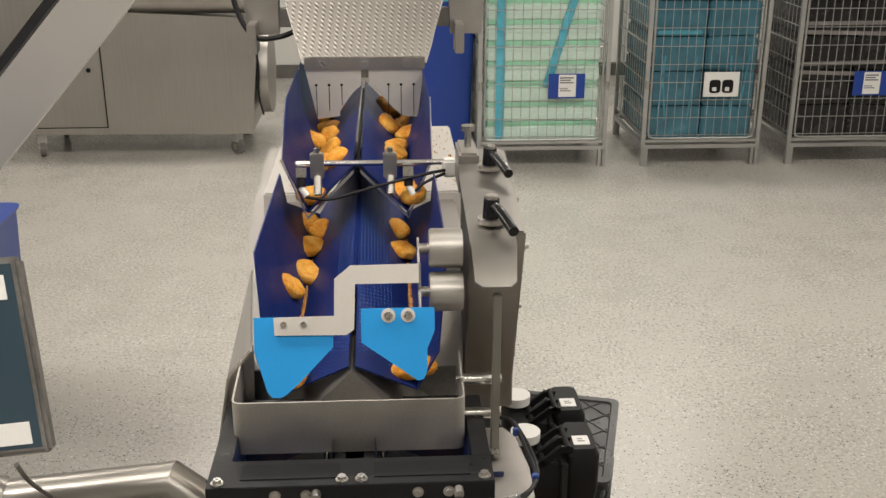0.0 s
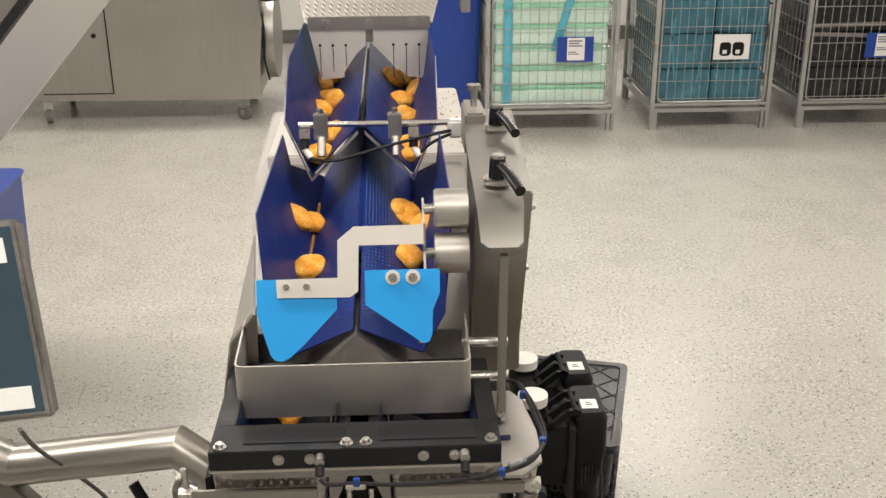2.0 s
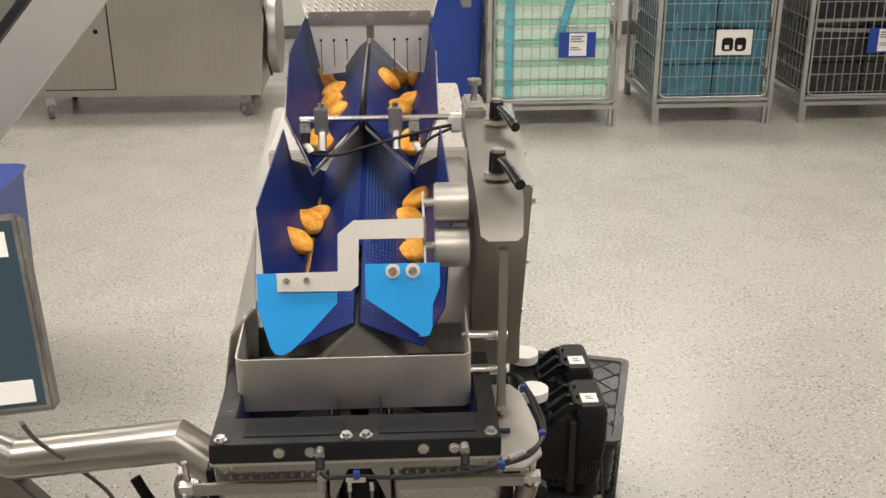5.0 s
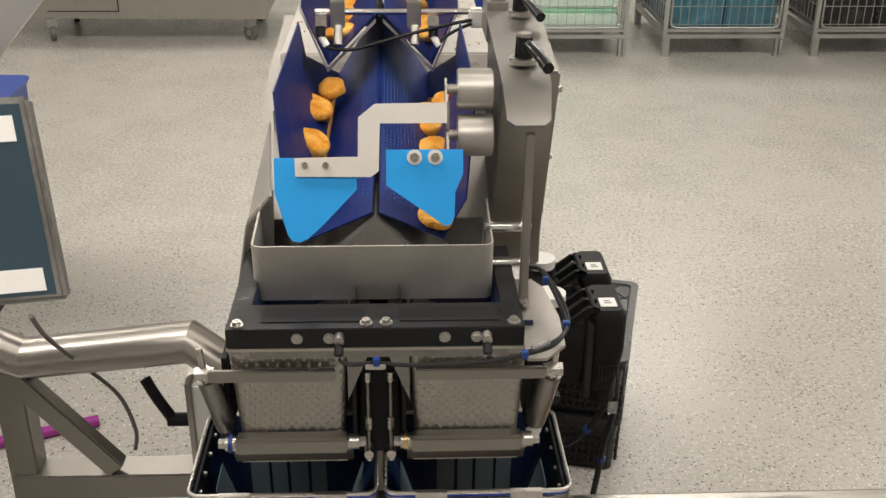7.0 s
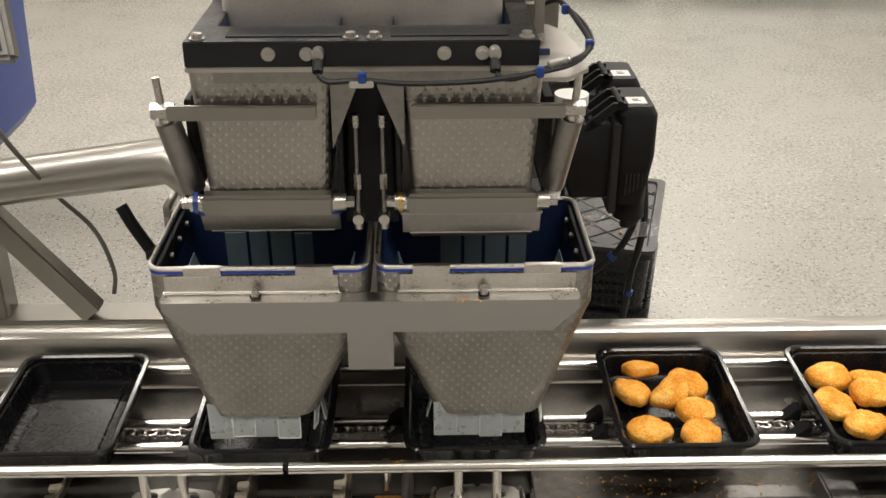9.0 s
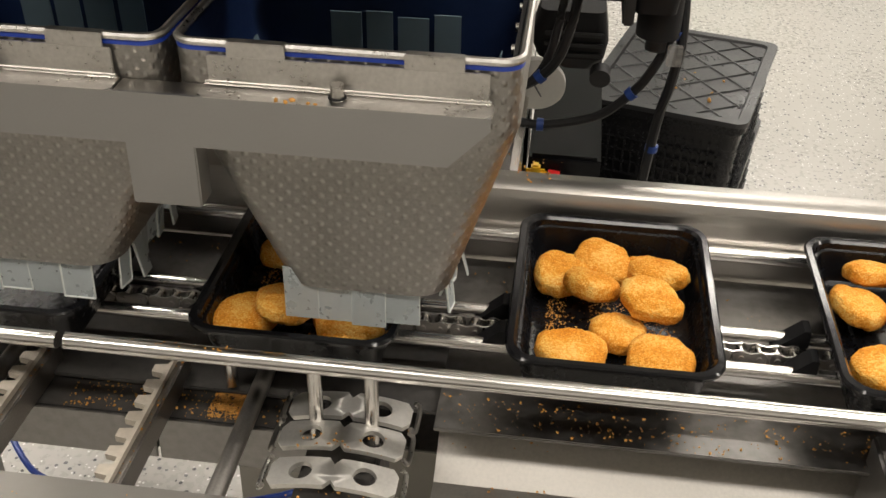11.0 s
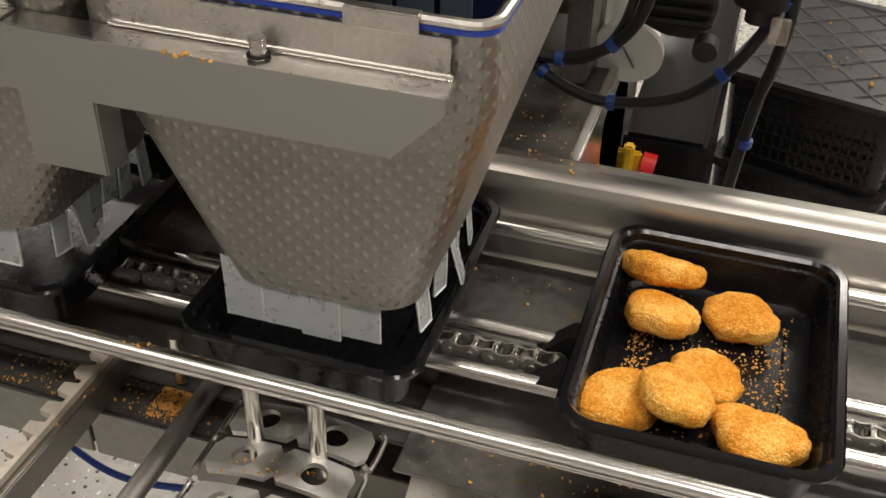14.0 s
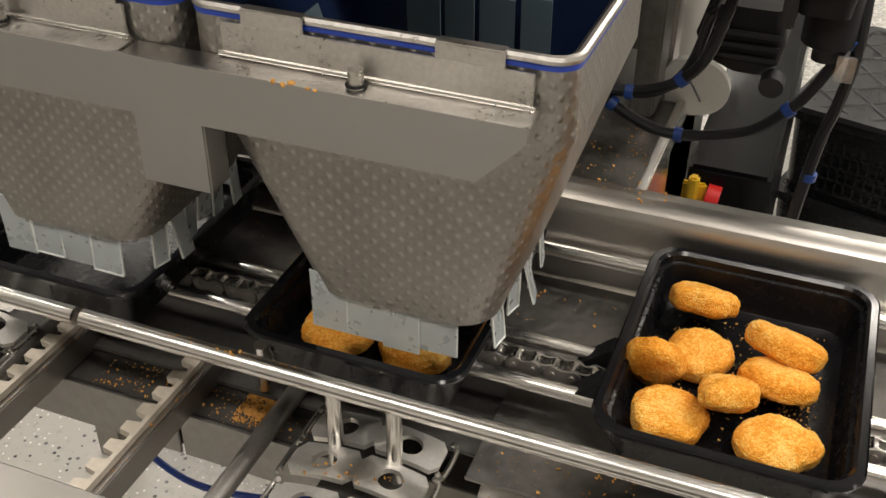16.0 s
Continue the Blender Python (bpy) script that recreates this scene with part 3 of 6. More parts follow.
def funnel(cx, bx):
    h = thing("discharge_funnel", "dimpled stainless steel discharge funnel with blue liner and silicone strips", "funnel", (cx, 0.10, 1.0), "discharge funnels")
    o = Vector((cx, 0.10, 1.0))

    def loc(g):
        return (g[0] - o.x, g[1] - o.x, g[2] - o.y, g[3] - o.y, g[4], g[5] - o.z)
    x0, x1, b0, b1 = cx - 0.1245, cx + 0.1245, bx - 0.068, bx + 0.068
    outer = [(x0, x1, 0.020, 0.208, 0.016, RIM - 0.003), (x0, x1, 0.020, 0.208, 0.016, 1.152), (x0 + 0.003, x1 - 0.003, 0.0205, 0.2075, 0.018, 1.143), (b0, b1, 0.031, 0.190, 0.028, 0.994)]
    inner = [(b0 + 0.002, b1 - 0.002, 0.033, 0.188, 0.026, 0.994), (x0 + 0.002, x1 - 0.002, 0.022, 0.206, 0.014, 1.150), (x0 + 0.002, x1 - 0.002, 0.022, 0.206, 0.014, RIM - 0.003)]
    part("funnel_body", loft([loc(g) for g in outer + inner + outer[:1]], n=8), DIMPLE, h, "dimpled steel funnel")
    lin = [(x0 + 0.0045, x1 - 0.0045, 0.0245, 0.2035, 0.012, RIM - 0.002), (x0 + 0.0045, x1 - 0.0045, 0.0245, 0.2035, 0.012, 1.150), (b0 + 0.004, b1 - 0.004, 0.035, 0.186, 0.016, 0.998)]
    part("liner", loft([loc(g) for g in lin], n=8), BLUE_SMOOTH, h, "dark blue plastic liner")
    lip = [(x0 - 0.0005, x1 + 0.0005, 0.0195, 0.2085, 0.016, RIM - 0.0060), (x0 - 0.0005, x1 + 0.0005, 0.0195, 0.2085, 0.016, RIM - 0.0025), (x0 + 0.003, x1 - 0.003, 0.023, 0.205, 0.013, RIM - 0.0025)]
    part("liner_lip", loft([loc(g) for g in lip], n=8), BLUE_EDGE, h, "royal blue liner lip")
    pts = [(x - o.x, y - o.y, RIM - o.z) for x, y in ring_points(x0 + 0.001, x1 - 0.001, 0.021, 0.207, 0.015, 8)]
    part("rim_wire", tube(pts + pts[:1], 0.0032, 8, steps=1), SHELF, h, "bright rounded steel rim")
    for u in (-0.062, 0.064):
        bm = box(u - 0.021, u + 0.021, -0.0845, -0.076, RIM - o.z + 0.0015, RIM - o.z + 0.0032, 0.0007)
        box(u - 0.021, u + 0.021, -0.0845, -0.0828, RIM - o.z - 0.009, RIM - o.z + 0.003, 0.0006, bm)
        part("rim_clip", bm, SHELF, h)
    # black wear strip with screws on the outer wall
    sd_ = -1 if cx < 0 else 1
    xw = sd_ * 0.1195
    part("wear_strip", box(min(xw, xw - sd_ * 0.004), max(xw, xw - sd_ * 0.004), -0.070, 0.098, 0.165, 0.1995, 0.001), BLACK_M, h)
    for y in (-0.045, -0.005, 0.040, 0.085):
        part("screw", cyl((xw - sd_ * 0.003, y, 0.184), (xw - sd_ * 0.008, y, 0.184), 0.0036, 10), CHROME, h)
    rnd = random.Random(int(cx * 1000))
    dx = bx - cx

    def strip(px, py, pz, ax, w, ln, tilt, material=FLAP):
        bm = bmesh.new()
        bow = rnd.uniform(-0.003, 0.003)
        rows_ = [[(-w / 2, bow * (q / 4) ** 2, 0.010 - (ln + 0.010) * q / 4), (w / 2, bow * (q / 4) ** 2 + 0.0006, 0.010 - (ln + 0.010) * q / 4)] for q in range(5)]
        sheet(rows_, 0.0014, bm)
        bmesh.ops.transform(bm, matrix=Matrix.Translation((px, py, pz)) @ Matrix.Rotation(ax, 4, "Z") @ Matrix.Rotation(tilt, 4, "X"), verts=bm.verts)
        st_ = part("strip", bm, material, h, "translucent silicone strip" if material is FLAP else "inner silicone strip with shade in its colour")
        if material is not FLAP:
            return
        bm = bmesh.new()
        for q in (-w / 2, w / 2):
            tube([(q, bow * (k / 4) ** 2, 0.010 - (ln + 0.010) * k / 4) for k in range(5)], 0.0008, 5, bm, 1)
        tube([(-w / 2, bow, -ln), (w / 2, bow, -ln)], 0.0008, 5, bm, 1)
        bmesh.ops.transform(bm, matrix=Matrix.Translation((px, py, pz)) @ Matrix.Rotation(ax, 4, "Z") @ Matrix.Rotation(tilt, 4, "X"), verts=bm.verts)
        part("cut_edge", bm, FLAP_EDGE, st_)
    for k in range(4):
        strip(dx - 0.0525 + k * 0.0280, -0.0655 + 0.0016 * (k % 2), 0, 0, 0.0272, 0.040 + rnd.uniform(-.003, .004), rnd.uniform(-.10, .10))
        strip(dx - 0.0420 + k * 0.0280, 0.0865, 0, 0, 0.0260, 0.040, 0.0)
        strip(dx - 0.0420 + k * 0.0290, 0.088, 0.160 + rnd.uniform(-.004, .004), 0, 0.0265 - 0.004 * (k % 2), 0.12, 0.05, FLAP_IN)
    for q in (-1, 1):
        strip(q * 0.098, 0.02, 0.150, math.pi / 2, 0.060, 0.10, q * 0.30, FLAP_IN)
    for k in range(6):
        for q in (-1, 1):
            strip(dx + q * 0.0650, -0.040 + k * 0.0215, 0, math.pi / 2 + rnd.uniform(-.25, .25), 0.0150, 0.040 + rnd.uniform(-.006, .004), rnd.uniform(-.22, .22))
    return h


funnel(HCX[0], -0.1385)
funnel(HCX[1], 0.1385)

beam = thing("funnel_bracket", "brushed steel bracket joining the two funnels", "bracket", (0, 0.0, 1.133))
bm = prism([(-0.234, 0.040), (0.237, 0.040), (0.237, 0.030), (0.208, 0), (-0.205, 0), (-0.234, 0.030)], -0.004, -0.001)
part("front_plate", bm, SATIN, beam)
for a, b in ((-0.236, -0.032), (0.030, 0.238)):
    bm = sheet([[(a + 0.006, -0.004, 0.0405), (b - 0.006, -0.004, 0.0405)], [(a, 0.000, 0.0410), (b, 0.000, 0.0410)], [(a, 0.0165, 0.0415), (b, 0.0165, 0.0415)]], 0.0022)
    part("shelf", bm, SHELF, beam, "flat top flange")
    part("upright", box(a + 0.004, b - 0.004, 0.0150, 0.0172, 0.0412, 0.0640, 0.0006), SHELF, beam)
    part("fold_line", cyl((a + 0.002, 0.0148, 0.0436), (b - 0.002, 0.0148, 0.0428), 0.0018, 8), STEEL_POL, beam)
part("bridge", box(-0.032, 0.030, -0.001, 0.020, 0.034, 0.0395, 0.0008), STEEL, beam)
part("centre_tab", box(-0.0272, 0.0255, -0.0035, 0.020, -0.051, 0.001, 0.0012), SATIN, beam)
for x in (-0.129, 0.129):
    part("locating_pin", cyl((x, 0.006, 0.040), (x, 0.006, 0.053), 0.0048, 16), CHROME, beam)
    part("pin_hole", cyl((x, 0.006, 0.0428), (x, 0.006, 0.0436), 0.0066, 16), BLACK_M, beam)

# ---- weigh buckets ----
BX = ((-0.187, -0.032), (0.038, 0.193))
GATES = []
for i, (x0, x1) in enumerate(BX):
    cx = (x0 + x1) / 2
    w = thing("weigh_bucket", "dimpled steel weigh bucket with hinged gate and round hinge bars", "weigh bucket", (cx, 0.06, 1.28), "weigh buckets")
    hw = (x1 - x0) / 2
    s = 1 if i == 0 else -1
    bm = loft([(-hw + 0.010, hw - 0.010, -0.018, 0.085, 0.012, 0.005), (-hw + 0.002, hw - 0.002, -0.030, 0.085, 0.014, 0.158), (-hw + 0.004, hw - 0.004, -0.028, 0.083, 0.012, 0.158), (-hw + 0.012, hw - 0.012, -0.016, 0.083, 0.010, 0.005), (-hw + 0.010, hw - 0.010, -0.018, 0.085, 0.012, 0.005)], n=5)
    part("bucket_body", bm, DIMPLE_BUCKET, w, "dimpled steel bucket")
    part("bucket_liner", loft([(-hw + 0.015, hw - 0.015, -0.011, 0.080, 0.010, 0.010), (-hw + 0.007, hw - 0.007, -0.023, 0.080, 0.010, 0.157)], True, n=5), BLUE_SMOOTH, w, "dark blue liner")
    part("side_flange", box(s * (hw + 0.001), s * (hw + 0.006), -0.02, 0.085, -0.01, 0.158, 0.001) if s > 0 else box(-hw - 0.006, -hw - 0.001, -0.02, 0.085, -0.01, 0.158, 0.001), BLACK_M, w)
    part("outer_flange", box(-s * (hw + 0.010), -s * (hw + 0.003), 0.0, 0.085, 0.0, 0.11, 0.001) if s < 0 else box(-hw - 0.010, -hw - 0.003, 0.0, 0.085, 0.0, 0.11, 0.001), BLACK_M, w)
    # hinge bar above, roll bar below
    a, b = (-hw - 0.020, hw - 0.018) if i == 0 else (-hw + 0.012, hw + 0.020)
    part("hinge_bar", box(a, b, -0.042, -0.034, 0.100, 0.116, 0.0015), STEEL_BEAM, w)
    part("roll_bar", box(-hw + 0.004, hw - 0.004, -0.040, -0.018, -0.012, 0.012, 0.004), STEEL_BEAM, w)
    part("roll_end", cyl((-hw - 0.008, -0.028, 0), (-hw + 0.006, -0.028, 0), 0.0098, 20), CHROME, w)
    part("roll_end", cyl((hw - 0.006, -0.028, 0), (hw + 0.008, -0.028, 0), 0.0098, 20), CHROME, w)
    part("roll_ring", cyl((-hw - 0.004, -0.028, 0), (-hw + 0.001, -0.028, 0), 0.0122, 20), TIE if i == 0 else BRASS, w)
    part("roll_nut", cyl((-hw - 0.017, -0.028, 0), (-hw - 0.007, -0.028, 0), 0.007, 6), CHROME, w)
    part("roll_nut", cyl((hw + 0.007, -0.028, 0), (hw + 0.017, -0.028, 0), 0.007, 6), CHROME, w)
    # smooth hood leaning over to the middle column
    e = s * hw
    part("hood", prism([(e - s * 0.004, 0.060), (e - s * 0.004, 0.157), (e + s * 0.026, 0.157), (e + s * 0.024, 0.130), (e + s * 0.006, 0.085)], -0.022, -0.019), STEEL_DARK, w, "smooth slanted hood sheet")
    part("blue_throat", box(-hw + 0.002, hw + 0.004, -0.012, -0.009, 0.156, 0.167, 0.0008), BLUE_SMOOTH, w, "dark blue throat strip")
    # gate that swings open about the roll bar
    g = new("gate")
    g.parent = w
    g.location = (0, -0.028, 0.0)
    tagged(g, "swinging discharge gate")
    # drawn closed: it slopes back under the bucket
    part("gate_strip", sheet([[(-hw + 0.000, 0.006, -0.014), (hw - 0.000, 0.006, -0.014)], [(-hw + 0.000, 0.019, -0.040), (hw - 0.000, 0.019, -0.040)]], 0.0025), STEEL_DARK, g, "smooth upper strip")
    part("gate_plate", sheet([[(-hw + 0.008, 0.017, -0.040), (hw - 0.008, 0.017, -0.040)], [(-hw + 0.010, 0.074, -0.062), (hw - 0.010, 0.074, -0.062)]], 0.0025), DIMPLE, g, "dimpled lower plate")
    part("gate_lip", box(-hw - 0.002, hw + 0.002, 0.002, 0.007, -0.0165, -0.0130, 0.001), BLUE_EDGE if i == 0 else STEEL_DULL, g)
    GATES.append(g)
# linkage in the middle
lk = thing("gate_linkage", "black actuator column with bright ball-joint rods", "linkage", (0.003, 0.075, 1.24))
part("column", loft([(-0.030, 0.030, -0.010, 0.06, 0.004, 0.0), (-0.026, 0.026, -0.010, 0.06, 0.004, 0.12), (-0.028, 0.028, -0.012, 0.06, 0.004, 0.17), (-0.012, 0.012, -0.012, 0.06, 0.004, 0.205)], True, True), BLACK_M, lk)
for s in (-1, 1):
    part("rod", cyl((s * 0.0145, -0.030, 0.012), (s * 0.0145, -0.026, 0.135), 0.0026, 10), STEEL_DARK, lk)
    part("ball_joint", cyl((s * 0.0145, -0.030, 0.002), (s * 0.0145, -0.030, 0.020), 0.0050, 14), CHROME, lk)
    part("ball_joint", cyl((s * 0.0145, -0.029, 0.050), (s * 0.0145, -0.029, 0.068), 0.0046, 6), CHROME, lk)
    part("ball_joint", cyl((s * 0.0145, -0.027, 0.122), (s * 0.0145, -0.027, 0.136), 0.0048, 14), CHROME, lk)
    part("pivot", cyl((s * 0.0145, -0.040, 0.016), (s * 0.0145, -0.020, 0.016), 0.0062, 14), CHROME, lk)
# air cylinders on both outer sides
for s, x in ((-1, -0.212), (1, 0.222)):
    a = thing("gate_cylinder", "small steel air cylinder beside a weigh bucket", "air cylinder", (x, 0.04, 1.30), "gate cylinders")
    part("barrel", cyl((-s * 0.014, 0.025, -0.015), (0, 0.0, 0.075), 0.014, 20), STEEL_DARK, a)
    part("rod_end", cyl((0.0, -0.004, 0.075), (s * 0.0, -0.010, 0.092), 0.008, 14), CHROME, a)
    part("pivot_bolt", cyl((-0.012, -0.012, 0.088), (0.012, -0.012, 0.088), 0.0095, 6), CHROME, a)
    part("fitting", cyl((s * 0.002, -0.010, 0.095), (s * 0.004, -0.012, 0.125), 0.0042, 8), CHROME, a)
    part("tip", cyl((-s * 0.015, 0.027, -0.03), (-s * 0.013, 0.024, -0.012), 0.011, 14), WHITE if s > 0 else RUBBER, a)

# ---- black frame, guard panel ----
fr = thing("black_plastic_frame", "black machined plastic frame with bright bolts", "machine frame", (0, -0.012, 1.447))
bm = bmesh.new()
for a, b, c, d in ((-0.175, 0.179, 0.0, 0.062), (-0.175, -0.150, 0.0605, 0.225), (0.155, 0.179, 0.0605, 0.225), (-0.151, 0.156, 0.200, 0.225)):
    box(a, b, c, d, 0.0, 0.026, 0.001, bm)
box(-0.024, 0.030, 0.0605, 0.201, -0.020, -0.002, 0.001, bm)
part("frame", bm, BLACK, fr)
part("recess_plate", box(-0.135, -0.012, 0.016, 0.050, 0.0262, 0.0272, 0.0004), BLACK_M, fr)
part("recess_plate", box(0.030, 0.150, 0.016, 0.050, 0.0262, 0.0272, 0.0004), BLACK_M, fr)
for x, y in ((-0.162, 0.011), (-0.0095, 0.012), (0.0145, 0.012), (0.167, 0.012)):
    part("bolt", hexbolt((x, y, 0.0262), (0, 0, 1), 0.0055, 0.006), CHROME, fr)
for x in (-0.091, -0.053, 0.084, 0.122):
    part("bolt", hexbolt((x, 0.0, 0.0135), (0, -1, 0), 0.0048, 0.005), STEEL_DULL, fr)
for x in (-0.041, 0.134):
    part("gland", cyl((x, 0.002, 0.016), (x, -0.012, 0.015), 0.006, 14), STEEL_DULL, fr)
    part("plug", cyl((x, -0.010, 0.008), (x, -0.018, 0.000), 0.0056, 14), BLACK_M, fr)
part("steel_strip", box(-0.176, 0.179, 0.002, 0.012, -0.006, -0.0005, 0.001), STEEL, fr)
part("seal", box(-0.150, 0.160, 0.010, 0.016, -0.020, -0.006, 0.001), STEEL_DARK, fr)
# blue chute mouths below the frame
for a, b in ((-0.150, -0.025), (0.031, 0.154)):
    part("blue_mouth", loft([(a, b, 0.0615, 0.199, 0.004, 0.022), (a + 0.004, b - 0.004, 0.066, 0.19, 0.004, -0.04), (a + 0.03, b - 0.03, 0.08, 0.17, 0.004, -0.055)], cap_last=True), BLUE_SMOOTH, fr, "dark blue chute mouth")
# sensor wires over the frame front
wr = thing("sensor_wiring", "black sensor cables with blue ties along the frame", "cable", (0, -0.03, 1.44))
part("cable", tube([(-0.041, -0.002, 0.005), (-0.03, -0.006, -0.001), (0.003, -0.008, 0.001), (0.05, -0.007, -0.003), (0.12, -0.006, -0.001), (0.18, 0.0, 0.006), (0.215, 0.012, 0.012), (0.232, 0.04, 0.022), (0.228, 0.09, 0.03), (0.215, 0.15, 0.04), (0.20, 0.18, 0.03)], 0.0028, 8), CABLE, wr)
part("cable", tube([(0.134, -0.002, 0.005), (0.15, -0.004, 0.0), (0.19, 0.004, 0.010), (0.222, 0.02, 0.016), (0.236, 0.05, 0.022), (0.232, 0.10, 0.03), (0.218, 0.16, 0.035)], 0.0028, 8), CABLE, wr)
part("clip", box(-0.010, 0.014, -0.012, -0.009, -0.006, 0.001, 0.001), STEEL_LIGHT, wr, "small cable clip")
for x, y, z in ((0.003, -0.0095, 0.004), (0.178, -0.001, 0.006), (0.232, 0.04, 0.022), (0.218, 0.13, 0.036)):
    part("tie", box(x - 0.004, x + 0.004, y - 0.004, y + 0.004, z - 0.005, z + 0.005, 0.001), TIE, wr)
part("joint", cyl((0.187, 0.002, 0.012), (0.208, 0.010, 0.016), 0.0042, 12), GLASSY, wr, "clear cable joint")
sp = thing("side_plate", "brushed steel side plate carrying a post", "plate", (0.205, 0.05, 1.44))
part("plate", prism([(-0.024, -0.08), (0.0, -0.08), (0.026, -0.05), (0.028, 0.02), (0.018, 0.10), (0.004, 0.125), (-0.024, 0.125)], 0.0, 0.004, m=Matrix.Rotation(-math.pi / 2, 4, "X") @ Matrix.Diagonal((1, 1, 1, 1))), STEEL_DULL, sp)
part("post", box(-0.020, -0.009, 0.052, 0.064, -0.002, 0.232, 0.0015), STEEL_Z, sp, "flat steel post")
part("weld", cyl((-0.016, 0.045, 0.004), (-0.016, 0.045, 0.010), 0.008, 8), CHROME, sp)

gp = thing("guard_panel", "folded stainless guard panel open at the back", "guard", (0, 0.109, 1.446))
R = 0.012
outline = [(-0.157, 0.118)] + [(-0.157 + R - R * math.cos(a), R - R * math.sin(a)) for a in (0, 0.5, 1.05, math.pi / 2)] + [(0.151 - R + R * math.sin(a), R - R * math.cos(a)) for a in (0, 0.5, 1.05, math.pi / 2)] + [(0.151, 0.115)]
tops = [0.088] + [0.077] * 8 + [0.092]
bots = [0.03] + [0.001] * 8 + [0.03]
bm = sheet([[(x, y, z) for (x, y), z in zip(outline, bots)], [(x, y, z) for (x, y), z in zip(outline, tops)]], 0.0025)
part("panel", bm, GUARD, gp)
for z, y in ((0.082, 0.045), (0.030, 0.045)):
    part("spacer_bar", cyl((0.150, y, z), (0.195, y, z), 0.0075, 18), STEEL_POL, gp)
    part("cap_nut", cyl((0.141, y, z), (0.150, y, z), 0.0055, 6), CHROME, gp)
    part("cap_nut", cyl((0.195, y, z), (0.203, y, z), 0.006, 6), CHROME, gp)

# ---- vibratory feeder pans ----


def pan(name, s, y0, y1, zv, cut, label, zo, zf, zi, half_gap, front, perf, back=0.0):
    """One V-shaped channel: outer wall, valley, inner slope up to the ridge; s is its side."""
    p = thing(name, label, "feeder pan", (0, y0, zv), "feeder pans")
    xo, xv, xi = s * 0.134, s * 0.089, s * half_gap
    # front end is cut back at the top of the outer wall
    ln = y1 - y0
    rows = [[(xo, cut, zo), (xo, ln - back, zo)],
            [(s * front[0], 0.015, front[1]), (xo * 0.985, ln - back * 0.75, zo * 0.56)],
            [(xv, 0.0, 0.0), (xv, ln, 0.0)],
            [(xi + s * 0.004, -0.010, zf), (xi, ln, zi)]]
    n = 14
    rows = [[tuple(Vector(a).lerp(Vector(b), k / n)) for k in range(n + 1)] for a, b in rows]
    part("channel", sheet(rows, 0.002), BLUE, p, "dark blue dimpled channel")
    # raised glossy dimples on the slope that rises to the ridge
    bm = bmesh.new()
    for a in range((10 if perf else 5) if zv < 1.55 else 4):
        for b in range(int((ln - 0.05) / 0.0115)):
            f = 0.95 - a * 0.062
            y = 0.03 + b * 0.0115 + 0.0057 * (a % 2)
            k = (y + 0.010) / (ln + 0.010)
            ridge = Vector((xi + s * 0.004 * (1 - k), y, zf + (zi - zf) * k))
            foot = Vector((xv, y, 0.0))
            q = foot.lerp(ridge, f)
            up = (ridge - foot).cross(Vector((0, s, 0))).normalized()
            up = up if up.z > 0 else -up
            cyl(q - up * 0.001, q + up * 0.0016, 0.0022 if perf else 0.0014, 6, bm, r2=0.0010)
    part("dimpled_sheet", bm, PERF, p, "rows of glossy raised dimples")
    # bright trimmed steel edge round the front of the channel
    if zv > 1.55:
        lip = [(s * 0.137, cut - 0.002, zo), (s * 0.1345, 0.012, front[1]), (s * 0.090, -0.005, -0.004), (xi + s * 0.003, -0.014, zf - 0.004)]
        part("front_lip", sheet([lip, [(x, y - 0.001, z - 0.0065) for x, y, z in lip]], 0.002), SHELF, p, "pale trimmed steel edge")
    part("under_rib", box(min(xv, xi), max(xv, xi), 0.36, y1 - y0, -0.02, -0.004, 0.002), STEEL_DARK, p)


pan("lower_pan", -1, 0.19, 0.98, 1.497, 0.075, "dark blue lower feeder pan with scattered nuggets", 0.180, 0.042, 0.142, 0.0012, (0.120, 0.050), False, 0.32)
pan("lower_pan", 1, 0.19, 0.98, 1.497, 0.075, "dark blue lower feeder pan with perforated slope", 0.180, 0.042, 0.142, 0.0012, (0.120, 0.050), True, 0.32)
pan("upper_pan", -1, 0.675, 1.42, 1.598, 0.16, "dark blue upper feeder pan piled with nuggets", 0.176, 0.088, 0.090, 0.0032, (0.134, 0.098), False)
pan("upper_pan", 1, 0.675, 1.42, 1.598, 0.16, "dark blue upper feeder pan piled with nuggets", 0.176, 0.088, 0.090, 0.0032, (0.134, 0.098), True)
# added black strip stands in for the shade in the gap
whole("pan_gap_seal", box(-0.0030, 0.0030, 0.70, 1.41, 1.668, 1.676, 0.0005), BLACK_M, "black strip added as shade in the gap between the upper pans", "seal")
whole("pan_ridge_strip", sheet([[(-0.009, 0.40, 1.5565), (-0.009, 0.975, 1.6285)], [(0.0, 0.40, 1.5665), (0.0, 0.975, 1.6405)], [(0.009, 0.40, 1.5565), (0.009, 0.975, 1.6285)]], 0.002), BLUE, "folded blue strip along the ridge of the lower pans", "strip")
dv = thing("drop_divider", "steel ridge dividing the two drop chutes", "divider", (0, 0.18, 1.44))
part("ridge", sheet([[(-0.142, -0.035, -0.035), (-0.142, 0.10, -0.035)], [(0, -0.012, 0.097), (0, 0.10, 0.100)], [(0.142, -0.035, -0.035), (0.142, 0.10, -0.035)]], 0.003), STEEL_DULL, dv)
bm = bmesh.new()
tip, low = bm.verts.new((0, -0.012, 0.097)), bm.verts.new((0, -0.062, -0.036))
